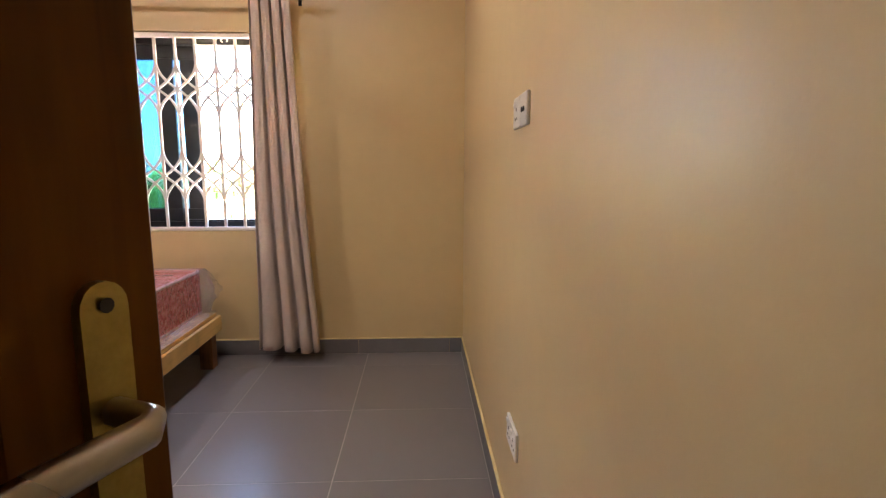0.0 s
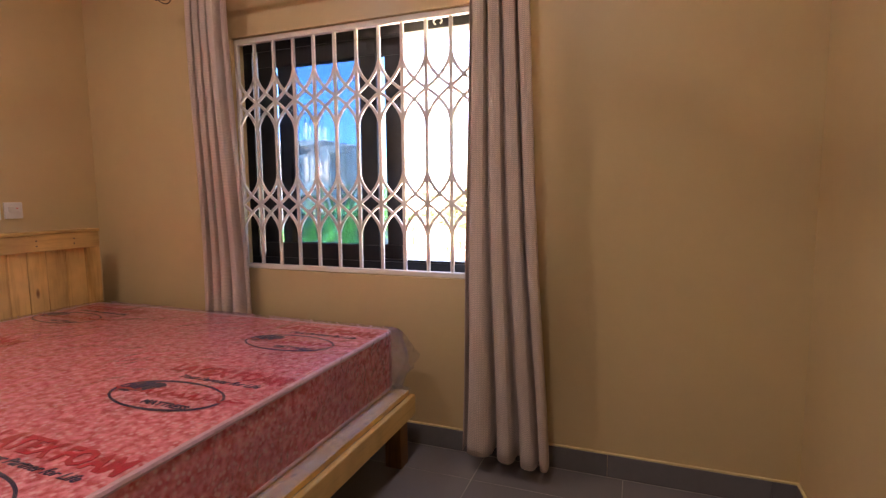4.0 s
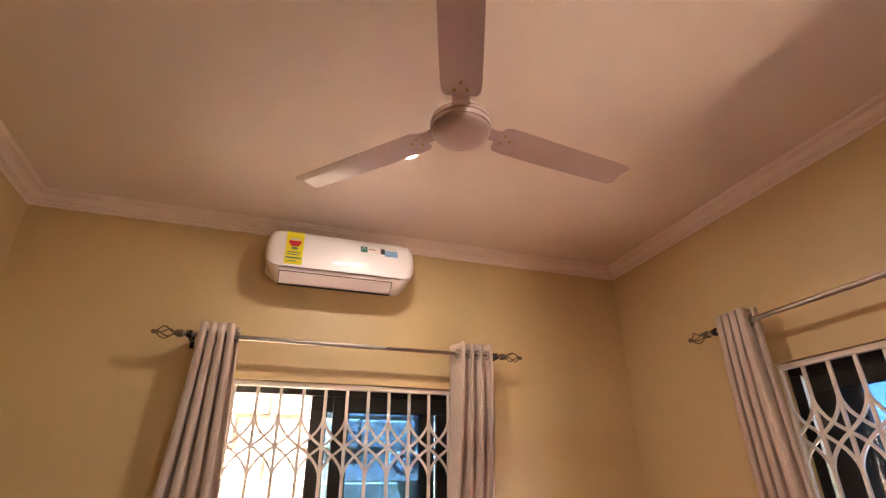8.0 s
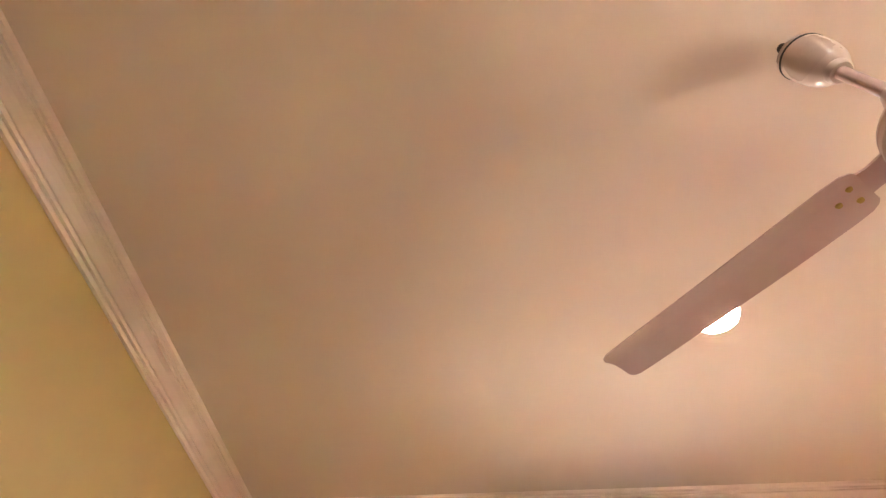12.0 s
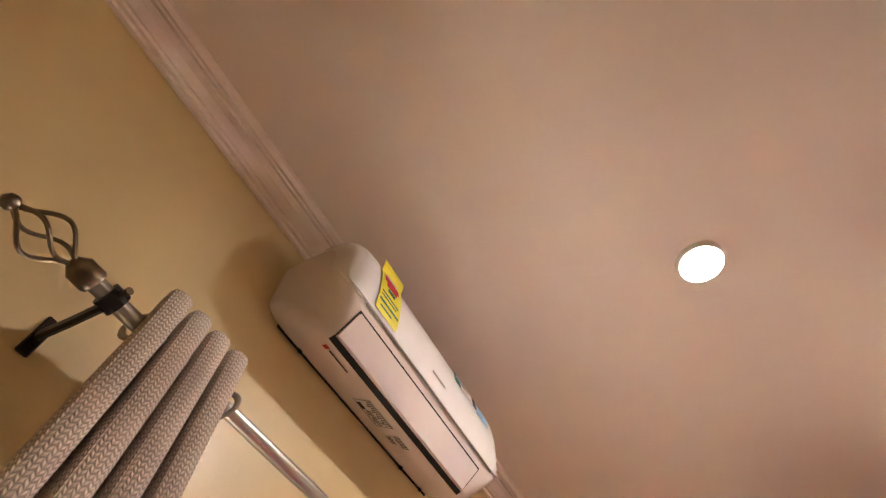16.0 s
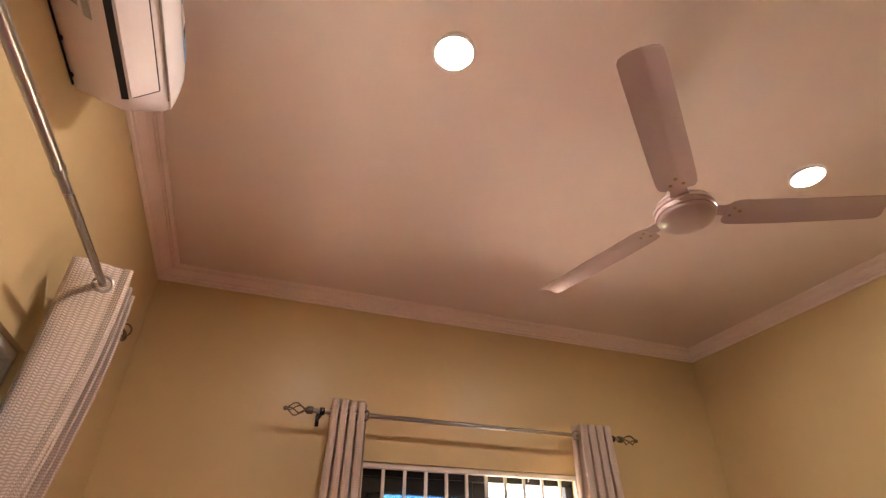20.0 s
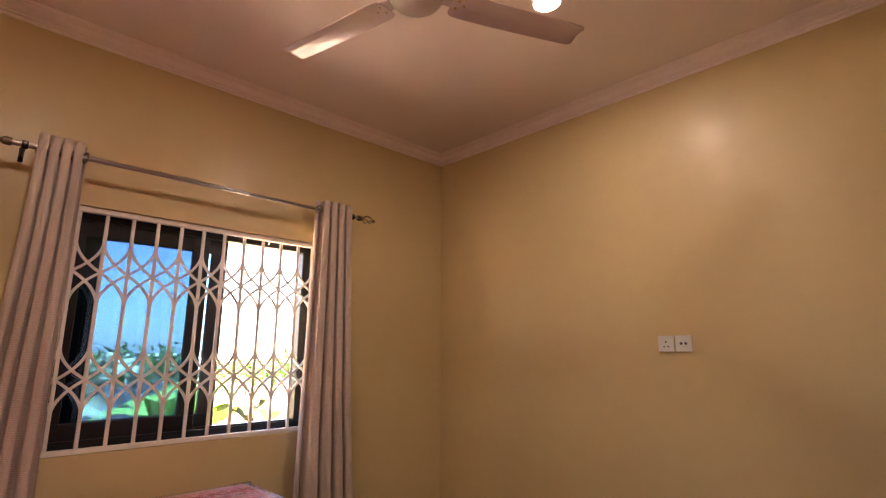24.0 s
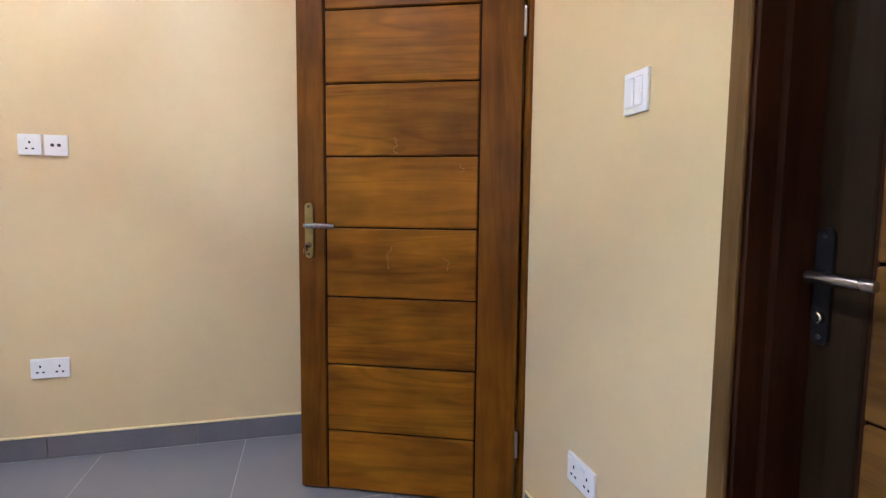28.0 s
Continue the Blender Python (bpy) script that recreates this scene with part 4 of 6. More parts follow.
def ac_sections(prof, y0, y1, rnd):
    """Cross-sections from end to end; both ends are drawn in to a soft, rounded cheek."""
    cd, cz, out = 0.085, 2.672, []
    steps = [(a, (1 - (1 - a) ** 2.3) ** (1 / 2.3)) for a in (0.0, 0.015, 0.05, 0.11, 0.20, 0.32, 0.48, 0.70, 1.0)]
    seq = [(y0 + rnd * a, q) for a, q in steps] + [(y1 - rnd * a, q) for a, q in reversed(steps)]
    for y, q in seq:
        ring = []
        for d, z in prof:
            k = 0.50 + 0.50 * q
            low = min(1.0, max(0.0, (2.600 - z) / 0.09))
            ring.append((XW + (cd + (d - cd) * k if d > 0.001 else 0.002), y + (0.050 if y < 1.25 else -0.050) * low, cz + (z - cz) * k))
        out.append(ring)
    return out


ac = thing("air_conditioner", pose(XW, 1.25, 2.478), "glossy white split air conditioner with stickers, mounted high", "air conditioner")
AI = pose(XW, 1.25, 2.478).inverted()


def ac_part(name, bm, material, label="", smooth=False, parent=None):
    ob = part(name, bm, material, parent or ac, label, smooth)
    if parent is None:
        ob.matrix_parent_inverse = AI
    return ob


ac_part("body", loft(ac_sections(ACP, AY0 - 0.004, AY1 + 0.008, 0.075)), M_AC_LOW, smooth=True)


def skin(y0, y1, z0, z1, off, n=8, thick=0.003):
    """A thin sheet that follows the front of the unit."""
    bm = bmesh.new()
    off += 0.0015 if z0 > 2.58 else 0.0
    rows = []
    for k in range(n + 1):
        z = z1 + (z0 - z1) * k / n
        d = ac_d(z)
        rows.append([bm.verts.new((XW + d + o, y, z)) for o in (off, off - thick) for y in (y0, y1)])
    for a, b in zip(rows, rows[1:]):
        bm.faces.new((a[0], a[1], b[1], b[0]))
        bm.faces.new((a[2], b[2], b[3], a[3]))
        bm.faces.new((a[0], b[0], b[2], a[2]))
        bm.faces.new((a[1], a[3], b[3], b[1]))
    bm.faces.new((rows[0][0], rows[0][2], rows[0][3], rows[0][1]))
    bm.faces.new((rows[-1][0], rows[-1][1], rows[-1][3], rows[-1][2]))
    return bm


def panel_shell():
    """The glossy front cover: wraps from the top over the front and round both ends, its lower edge sweeping up at the cheeks."""
    front = [(0.155, 2.834), (0.190, 2.824), (0.215, 2.806), (0.236, 2.768), (0.2465, 2.715), (0.2495, 2.66), (0.2485, 2.62), (0.245, 2.589)]
    inner = [(d - 0.012, z) for d, z in reversed(front)]
    rings = []
    y0, y1, rnd = AY0 - 0.010, AY1 + 0.014, 0.082
    steps = [(a, (1 - (1 - a) ** 2.3) ** (1 / 2.3)) for a in (0.015, 0.05, 0.11, 0.20, 0.32, 0.48, 0.70, 1.0)]
    for y, q in [(y0 + rnd * a, q) for a, q in steps] + [(y1 - rnd * a, q) for a, q in reversed(steps)]:
        k = 0.50 + 0.50 * q
        lift = 0.42 * (1 - q)
        rings.append([(XW + 0.085 + (d - 0.085) * k, y, 2.672 + (z + lift * max(0.0, 2.80 - z) - 2.672) * k) for d, z in front + inner])
    return loft(rings)


ac_part("front_panel", panel_shell(), M_AC, "smooth curved front cover", True)
ac_part("chrome_line", tube([(XW + 0.240, AY0 + 0.075, 2.5865), (XW + 0.2425, AY0 + 0.11, 2.5855), (XW + 0.2425, AY1 - 0.11, 2.5855), (XW + 0.240, AY1 - 0.075, 2.5865)], 0.0028, 6), M_CHROME)
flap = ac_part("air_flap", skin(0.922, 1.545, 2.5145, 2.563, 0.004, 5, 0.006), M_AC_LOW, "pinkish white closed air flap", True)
slot = [(0.1715, 2.5110), (0.1610, 2.5072), (0.1560, 2.5065), (0.1560, 2.5085), (0.1610, 2.5092), (0.1700, 2.5130)]
ac_part("flap_gap", loft([[(XW + d, y_, z_) for d, z_ in slot] for y_ in (0.916, 1.549)]), M_BLACK, "black open air slot")
ac_part("flap_seam", skin(0.917, 1.549, 2.5645, 2.5675, 0.0015, 2), M_BLACK)
ac_part("flap_seam", skin(0.917, 0.9205, 2.512, 2.566, 0.0015, 3), M_BLACK)
ac_part("flap_seam", skin(1.5465, 1.550, 2.512, 2.566, 0.0015, 3), M_BLACK)
lab = ac_part("energy_label", skin(0.936, 1.031, 2.600, 2.797, 0.0055, 10, 0.001), M_YELLOW, "yellow energy rating label")
ac_part("label_dome", skin(0.950, 1.017, 2.722, 2.745, 0.0063, 3, 0.0006), M_REDINK, parent=lab)
ac_part("label_dome", skin(0.960, 1.007, 2.708, 2.723, 0.0063, 3, 0.0006), M_REDINK, parent=lab)
ac_part("label_stars", skin(0.958, 1.009, 2.749, 2.766, 0.0063, 3, 0.0006), M_PAPER, parent=lab)
for z0_, z1_, y0_, y1_ in ((2.690, 2.702, 0.968, 1.0), (2.668, 2.673, 0.945, 1.02), (2.655, 2.659, 0.945, 1.012), (2.634, 2.641, 0.942, 1.026), (2.616, 2.620, 0.95, 1.0)):
    ac_part("label_line", skin(y0_, y1_, z0_, z1_, 0.0063, 2, 0.0006), M_TEAL, parent=lab)
tag = ac_part("feature_sticker", skin(1.352, 1.392, 2.728, 2.766, 0.0055, 3, 0.001), M_TEAL, "teal and grey feature sticker")
ac_part("sticker_ring", tube([(XW + ac_d(2.747) + 0.0062, 1.372 + 0.011 * math.cos(a), 2.747 + 0.011 * math.sin(a)) for a in [0.4 * k for k in range(13)]], 0.0018, 5), M_PAPER, parent=tag)
ac_part("sticker_bar", skin(1.392, 1.470, 2.730, 2.762, 0.0055, 3, 0.001), M_CORN, parent=tag)
ac_part("sticker_line", skin(1.398, 1.440, 2.748, 2.753, 0.0063, 2, 0.0005), M_DARKINK, parent=tag)
ac_part("sticker_line", skin(1.470, 1.495, 2.728, 2.764, 0.0058, 2, 0.001), M_DARKINK, parent=tag)
ac_part("sticker_spray", skin(1.495, 1.572, 2.716, 2.756, 0.0055, 3, 0.001), M_SKYLABEL, parent=tag)
ac_part("name_badge", skin(1.215, 1.285, 2.634, 2.642, 0.0052, 2, 0.0006), M_CHROME, "small unreadable silver badge")


def under(y0, y1, t0, t1, off=0.0025):
    """A flat label on the sloping underside, t runs from the slot to the wall."""
    (da, za), (db, zb) = (0.150, 2.5105), (0.037, 2.572)
    bm = bmesh.new()
    vs = []
    for t in (t0, t1):
        for y in (y0, y1):
            vs.append(bm.verts.new((XW + da + (db - da) * t + 0.3 * off, y, za + (zb - za) * t - off - 0.0055 * math.sin(math.pi * t))))
    bm.faces.new((vs[0], vs[2], vs[3], vs[1]))
    r = bmesh.ops.extrude_face_region(bm, geom=bm.faces[:])
    bmesh.ops.translate(bm, vec=(0, 0, 0.002), verts=[v for v in r["geom"] if isinstance(v, bmesh.types.BMVert)])
    bmesh.ops.recalc_face_normals(bm, faces=bm.faces)
    return bm


# Black strip stands in for the shadow line between casing and wall.
ac_part("gap_shade", box(XW + 0.001, XW + 0.0045, AY0 + 0.045, AY1 - 0.040, 2.592, 2.63), M_BLACK, "black strip painted as shade behind the casing")
for yc in (0.965, 1.47, 1.585):
    ac_part("casing_clip", box(XW + 0.006, XW + 0.016, yc, yc + 0.010, 2.580, 2.592, 0.002), M_BLACK)
plate = ac_part("rating_sticker", under(1.135, 1.250, 0.22, 0.72), M_PAPER, "grey printed rating sticker")
ac_part("sticker_heading", under(1.148, 1.176, 0.58, 0.69, 0.0032), M_DARKINK, parent=plate)
for k in range(13):
    ac_part("sticker_line", under(1.142 + 0.008 * k, 1.1445 + 0.008 * k, 0.26, 0.36 + 0.08 * ((k * 7) % 3) / 2, 0.0032), M_GREYINK, parent=plate)
    if k > 4:
        ac_part("sticker_line", under(1.142 + 0.008 * k, 1.1445 + 0.008 * k, 0.48, 0.58 + 0.08 * ((k * 5) % 4) / 3, 0.0032), M_GREYINK, parent=plate)
for ya, yb, ta, tb in ((1.1355, 1.1375, 0.23, 0.71), (1.2475, 1.2495, 0.23, 0.71), (1.1355, 1.2495, 0.23, 0.245), (1.1355, 1.2495, 0.695, 0.71)):
    ac_part("sticker_border", under(ya, yb, ta, tb, 0.0031), M_GREYINK, parent=plate)
code = ac_part("barcode_sticker", under(1.285, 1.345, 0.25, 0.45), M_PAPER, "small barcode sticker")
for k in range(8):
    ac_part("barcode_line", under(1.288 + 0.007 * k, 1.291 + 0.007 * k, 0.26, 0.44, 0.0032), M_DARKINK, parent=code)
code2 = ac_part("barcode_sticker", under(1.290, 1.330, 0.50, 0.70), M_PAPER, "small barcode sticker")
for k in range(5):
    ac_part("barcode_line", under(1.293 + 0.007 * k, 1.296 + 0.007 * k, 0.52, 0.68, 0.0032), M_DARKINK, parent=code2)
ac_part("warning_line", under(0.955, 1.030, 0.18, 0.21), M_DARKINK)
ac_part("warning_dot", under(0.935, 0.948, 0.14, 0.26), M_REDCOAT)

# ---- switches and sockets ----


def plate_thing(name, m, w, h, label, category):
    t = thing(name, m, label, category)
    part("plate", box(-w / 2, w / 2, -0.010, 0.0, -h / 2, h / 2, 0.003, 2), M_WHITE_PL, t)
    return t


def socket_face(t, x):
    part("rocker", box(x - 0.032, x - 0.012, -0.013, -0.009, 0.018, 0.030, 0.001), M_WHITE_PL, t)
    part("pin_hole", box(x - 0.0035, x + 0.0035, -0.0105, -0.009, 0.004, 0.014), M_BLACK, t)
    part("pin_hole", box(x - 0.016, x - 0.007, -0.0105, -0.009, -0.020, -0.013), M_BLACK, t)
    part("pin_hole", box(x + 0.007, x + 0.016, -0.0105, -0.009, -0.020, -0.013), M_BLACK, t)


def wall_at(wall, a, z):
    """Pose of a plate on a wall, its -y facing the room."""
    return {"E": pose(XE, a, z, 0, 0, -90), "W": pose(XW, a, z, 0, 0, 90), "S": pose(a, YS, z, 0, 0, 180)}[wall]


s = plate_thing("wall_socket", wall_at("E", 1.458, 1.353), 0.086, 0.086, "white single switched power socket at chest height", "socket")
socket_face(s, 0)
s = plate_thing("aerial_socket", wall_at("E", 1.364, 1.353), 0.086, 0.086, "white aerial outlet plate beside the power socket", "socket")
for dx in (-0.012, 0.012):
    part("outlet", lathe([(0.0, 0), (0.007, 0), (0.007, -0.003), (0.0, -0.003)], 14, "y", (dx, -0.0095, 0)), M_DARKINK, s)
s = plate_thing("double_socket", wall_at("E", 1.43, 0.403), 0.146, 0.086, "white double switched power socket near the floor", "socket")
socket_face(s, -0.036)
socket_face(s, 0.036)
s = plate_thing("wall_socket", wall_at("W", 2.612, 1.132), 0.086, 0.086, "white socket with round outlet above the headboard", "socket")
part("dial", lathe([(0.0, 0), (0.018, 0), (0.016, -0.008), (0.0, -0.009)], 20, "y", (0, -0.0095, 0)), M_WHITE_PL, s, smooth=True)
part("pin_hole", box(-0.003, 0.003, -0.0195, -0.017, -0.012, 0.012), M_DARKINK, s)
s = plate_thing("blank_plate", wall_at("W", 2.712, 1.134), 0.086, 0.086, "plain white blanking plate above the headboard", "wall plate")
part("insert", box(-0.034, 0.034, -0.0125, -0.009, -0.034, 0.034, 0.002), M_WHITE_PL, s)
s = plate_thing("light_switch", wall_at("W", 2.814, 1.138), 0.086, 0.086, "white light switch above the headboard", "switch")
part("rocker", box(-0.026, 0.026, -0.016, -0.009, -0.01, 0.022, 0.003), M_WHITE_PL, s)
part("indicator", box(0.008, 0.018, -0.0165, -0.0155, 0.010, 0.014), M_REDCOAT, s)
s = plate_thing("light_switch", wall_at("S", -0.998, 1.387), 0.088, 0.098, "white rocker light switch between the two doors", "switch")
part("rocker", box(-0.030, -0.001, -0.017, -0.009, -0.034, 0.034, 0.003), M_WHITE_PL, s)
part("rocker", box(0.001, 0.030, -0.015, -0.009, -0.034, 0.034, 0.003), M_WHITE_PL, s)
s = plate_thing("double_socket", wall_at("S", -0.815, 0.355), 0.146, 0.086, "white double power socket between the two doors", "socket")
socket_face(s, -0.036)
socket_face(s, 0.036)

rem = thing("remote_control", wall_at("W", 2.424, 1.172), "white air conditioner remote in its wall holder", "remote control")
part("holder", box(-0.029, 0.029, -0.028, 0.0, -0.082, -0.005, 0.006, 2), M_WHITE_PL, rem)
rb = part("remote_body", box(-0.025, 0.025, -0.026, -0.006, -0.075, 0.085, 0.009, 3), M_WHITE_PL, rem, smooth=True)
part("display", box(-0.018, 0.018, -0.0275, -0.0255, 0.035, 0.072, 0.002), M_GREYKEY, rb, "pale grey display")
for r_ in range(4):
    for c_ in (-1, 0, 1):
        part("button", box(c_ * 0.013 - 0.004, c_ * 0.013 + 0.004, -0.031 if r_ > 1 else -0.0275, -0.0255, 0.020 - 0.018 * r_ - 0.003, 0.020 - 0.018 * r_ + 0.003, 0.001), M_GREYKEY, rb)

# ---- bed ----
BX0, BX1, BY0, BY1 = -3.02, -1.155, 1.345, 3.085
ZB, ZM = 0.338, 0.606
bed = thing("bed_frame", pose(-2.1, 2.2, 0), "rough pine bed frame with tall planked headboard", "bed")
BI = pose(-2.1, 2.2, 0).inverted()


def bed_part(name, bm, material, label="", parent=None, smooth=False):
    ob = part(name, bm, material, parent or bed, label, smooth)
    if parent is None:
        ob.matrix_parent_inverse = BI
    return ob


HB0, HB1 = 1.237, 3.118
rngb = random.Random(4)
PLANKS = (1.297, 1.330, 1.414, 1.504, 1.590, 1.678, 1.765, 1.851, 1.936, 2.022, 2.107, 2.191, 2.278, 2.352, 2.430, 2.504, 2.582, 2.663, 2.752, 2.842, 2.940, 3.058)
for i, (ya, yb) in enumerate(zip(PLANKS, PLANKS[1:])):
    old = i in (9, 10)
    bed_part("headboard_plank", box(-3.075 + rngb.uniform(-0.003, 0.002), -3.0525 + rngb.uniform(-0.002, 0.0015), ya + 0.0012, yb - 0.0012, 0.22, 0.955, 0.002), M_OLDPINE if old else M_PINE, "greyed brown plank" if old else "")
bed_part("top_rail", box(-3.060, -3.030, HB0, HB1, 0.925, 1.012, 0.003), M_PINE_Y, "knotty pine top rail")
bed_part("top_cap", box(-3.10, -3.026, HB0 - 0.004, HB1 + 0.004, 1.0125, 1.030, 0.003), M_PINE_Y)
for ya, yb in ((HB0, HB0 + 0.075), (HB1 - 0.075, HB1)):
    bed_part("headboard_post", box(-3.0595, -3.0315, ya, yb, 0.0, 0.9245, 0.003), M_PINE)
    bed_part("back_post", box(-3.115, -3.080, ya, yb, 0.0, 1.008, 0.003), M_PINE)
for ya in (1.30, 1.46, 1.63, 1.883, 2.132, 2.229, 2.485, 2.623, 2.80, 2.98):
    for zn in (0.955, 0.982):
        bed_part("nail", lathe([(0.0, -0.0012), (0.004, -0.001), (0.004, 0.0), (0, 0.0)], 8, "x", (-3.0288, ya + 0.012 * math.sin(ya * 40), zn)), M_DARKINK)
bed_part("foot_rail", box(-1.080, -1.055, 2.172, BY1 + 0.02, 0.222, 0.316, 0.004), M_PINE_Y, "pine foot rail board")
bed_part("foot_rail", box(-1.080, -1.055, BY0 - 0.05, 2.169, 0.222, 0.318, 0.004), M_PINE_Y, "pine foot rail board")
for ya in (BY0 - 0.05, BY1 + 0.0):
    bed_part("side_rail", box(-3.03, -1.081, ya, ya + 0.022, 0.222, 0.316, 0.003), M_PINE_X)
for xa in (-1.165, -2.1):
    for ya in (BY0 - 0.028, 2.13, BY1 - 0.072):
        bed_part("leg", box(xa, xa + 0.078, ya, ya + 0.072, 0, 0.314, 0.003), M_LEG)
for k in range(9):
    xa = -3.0 + 0.2165 * k
    bed_part("slat", box(xa, xa + 0.19, BY0 - 0.027, BY1 - 0.001, 0.3145, 0.3365, 0.002), M_PINE_Y)

mat_t = thing("mattress", pose(-2.1, 2.2, ZB), "rose red patterned foam mattress in clear plastic wrap", "mattress")
MI = pose(-2.1, 2.2, ZB).inverted()


def mat_part(name, bm, material, label="", parent=None, smooth=False):
    ob = part(name, bm, material, parent or mat_t, label, smooth)
    if parent is None:
        ob.matrix_parent_inverse = MI
    return ob


block = mat_part("foam_block", box(BX0, BX1, BY0, BY1, ZB, ZM, 0.018, 3), M_TICK, "rose red floral covered block", smooth=True)


def rim(z, inset, r):
    c, pts = 0.035, []
    for cx, cy, a0 in ((BX1 - c, BY1 - c, 0), (BX0 + c, BY1 - c, 90), (BX0 + c, BY0 + c, 180), (BX1 - c, BY0 + c, 270)):
        for k in range(6):
            a = radians(a0 + 18 * k)
            pts.append((cx + (c + inset) * math.cos(a), cy + (c + inset) * math.sin(a), z))
    return tube(pts, r, 8, closed=True)


mat_part("piping", rim(ZM - 0.009, -0.002, 0.0105), M_PIPING, "edge piping tinted pale pink for the film highlight", smooth=True)
mat_part("piping", rim(ZB + 0.010, -0.003, 0.008), M_PIPING, "edge piping tinted pale pink for the film highlight", smooth=True)
LATEX = lettering("LATEX FOAM", 0.094, 0.0, 0.0005, 0.0036)
SLOGAN = lettering("Your Partner for Life", 0.038, 0.45, 0.0005, 0.0004)
NAME = lettering("MATTRESS", 0.036, 0.0, 0.0005, 0.0008)
LW = max(v.co.x for v in LATEX.vertices)
LATEX.materials.append(M_REDINK)
SLOGAN.materials.append(M_BLUEINK)
NAME.materials.append(M_BLUEINK)


def flat_ring(a, b, w):
    bm = bmesh.new()
    n = 44
    ro = [bm.verts.new((a * math.cos(2 * math.pi * k / n), b * math.sin(2 * math.pi * k / n), 0)) for k in range(n)]
    ri = [bm.verts.new(((a - w * (0.55 + 0.45 * math.sin(2 * math.pi * k / n + 2.4) ** 2)) * math.cos(2 * math.pi * k / n), (b - w * (0.55 + 0.45 * math.sin(2 * math.pi * k / n + 2.4) ** 2)) * math.sin(2 * math.pi * k / n), 0)) for k in range(n)]
    for k in range(n):
        bm.faces.new((ro[k], ro[(k + 1) % n], ri[(k + 1) % n], ri[k]))
    return bm


OVAL = mesh_of("oval", flat_ring(0.205, 0.105, 0.015))
OVAL.materials.append(M_BLUEINK)
blob = bmesh.new()
for cx, cy, rx, ry in ((-0.135, 0.028, 0.050, 0.040), (-0.095, 0.050, 0.034, 0.020), (-0.160, 0.000, 0.030, 0.022)):
    vs = [blob.verts.new((cx + rx * math.cos(0.42 * k) * (1 + 0.15 * math.sin(3 * k)), cy + ry * math.sin(0.42 * k), 0.0001 * cx)) for k in range(15)]
    blob.faces.new(vs)
BLOB = mesh_of("emblem", blob)
BLOB.materials.append(M_BLUEINK)
scr_pts = [(-0.235 + 0.0100 * k + 0.006 * math.cos(k * 1.5), (0.006 if k < 8 or k > 42 else 0.030) * math.sin(k * 1.5) * (0.65 + 0.35 * math.sin(k * 0.45)) + 0.0006 * k - 0.012, 0) for k in range(50)]
SCRIPT = mesh_of("name_stroke", tube(scr_pts, 0.0066, 5, squash=0.08))
SCRIPT.materials.append(M_REDINK)


def split_print(me, level, keep_low):
    """One half of a print that runs over the block's edge."""
    bm = bmesh.new()
    bm.from_mesh(me)
    bmesh.ops.bisect_plane(bm, geom=bm.verts[:] + bm.edges[:] + bm.faces[:], plane_co=(0, level, 0), plane_no=(0, 1, 0), clear_outer=keep_low, clear_inner=not keep_low)
    half = bpy.data.meshes.new("heading_half")
    bm.to_mesh(half)
    bm.free()
    return half


def motif(x, y, m0, sy=1.0):
    """Printed panel: red heading, navy slogan, and an oval with an unreadable name."""
    for nm, me, dx, dy in (("heading_print", LATEX, 0, 0), ("slogan_print", SLOGAN, 0.085, -0.046), ("oval_print", OVAL, 0.185, -0.175), ("emblem_print", BLOB, 0.185, -0.175), ("name_print", SCRIPT, 0.205, -0.165), ("caption_print", NAME, 0.16, -0.243)):
        ob = part(nm, me, None, block, m=m0 @ pose(x + dx, y + dy * sy, 0))
        ob.scale = (0.47 / LW if nm == "heading_print" else 1, sy, 1)


TOPM = pose(0, 0, ZM + 0.0022)
for yy in (3.005, 2.425, 1.875):
    for xx in (-1.645, -2.985):
        motif(xx, yy - 0.07, TOPM)
LOW, HIGH = split_print(LATEX, 0.030, True), split_print(LATEX, 0.030, False)
SIDEM = pose(0, BY0 - 0.0022, ZM, 90, 0, 0)
for xx in (-1.645, -2.985):
    for nm, me, m0 in (("heading_print", LOW, SIDEM @ pose(xx, -0.037, 0)), ("heading_print", HIGH, TOPM @ pose(xx, BY0 - 0.024, 0)), ("slogan_print", SLOGAN, SIDEM @ pose(xx + 0.085, -0.083, 0)), ("oval_print", OVAL, SIDEM @ pose(xx + 0.185, -0.180, 0)), ("emblem_print", BLOB, SIDEM @ pose(xx + 0.185, -0.180, 0)), ("name_print", SCRIPT, SIDEM @ pose(xx + 0.205, -0.170, 0)), ("caption_print", NAME, SIDEM @ pose(xx + 0.16, -0.245, 0))):
        ob = part(nm, me, M_REDINK if nm == "heading_print" else None, block, m=m0)
        ob.scale = (0.47 / LW if nm == "heading_print" else 1, 0.85 if nm == "oval_print" else 1, 1)


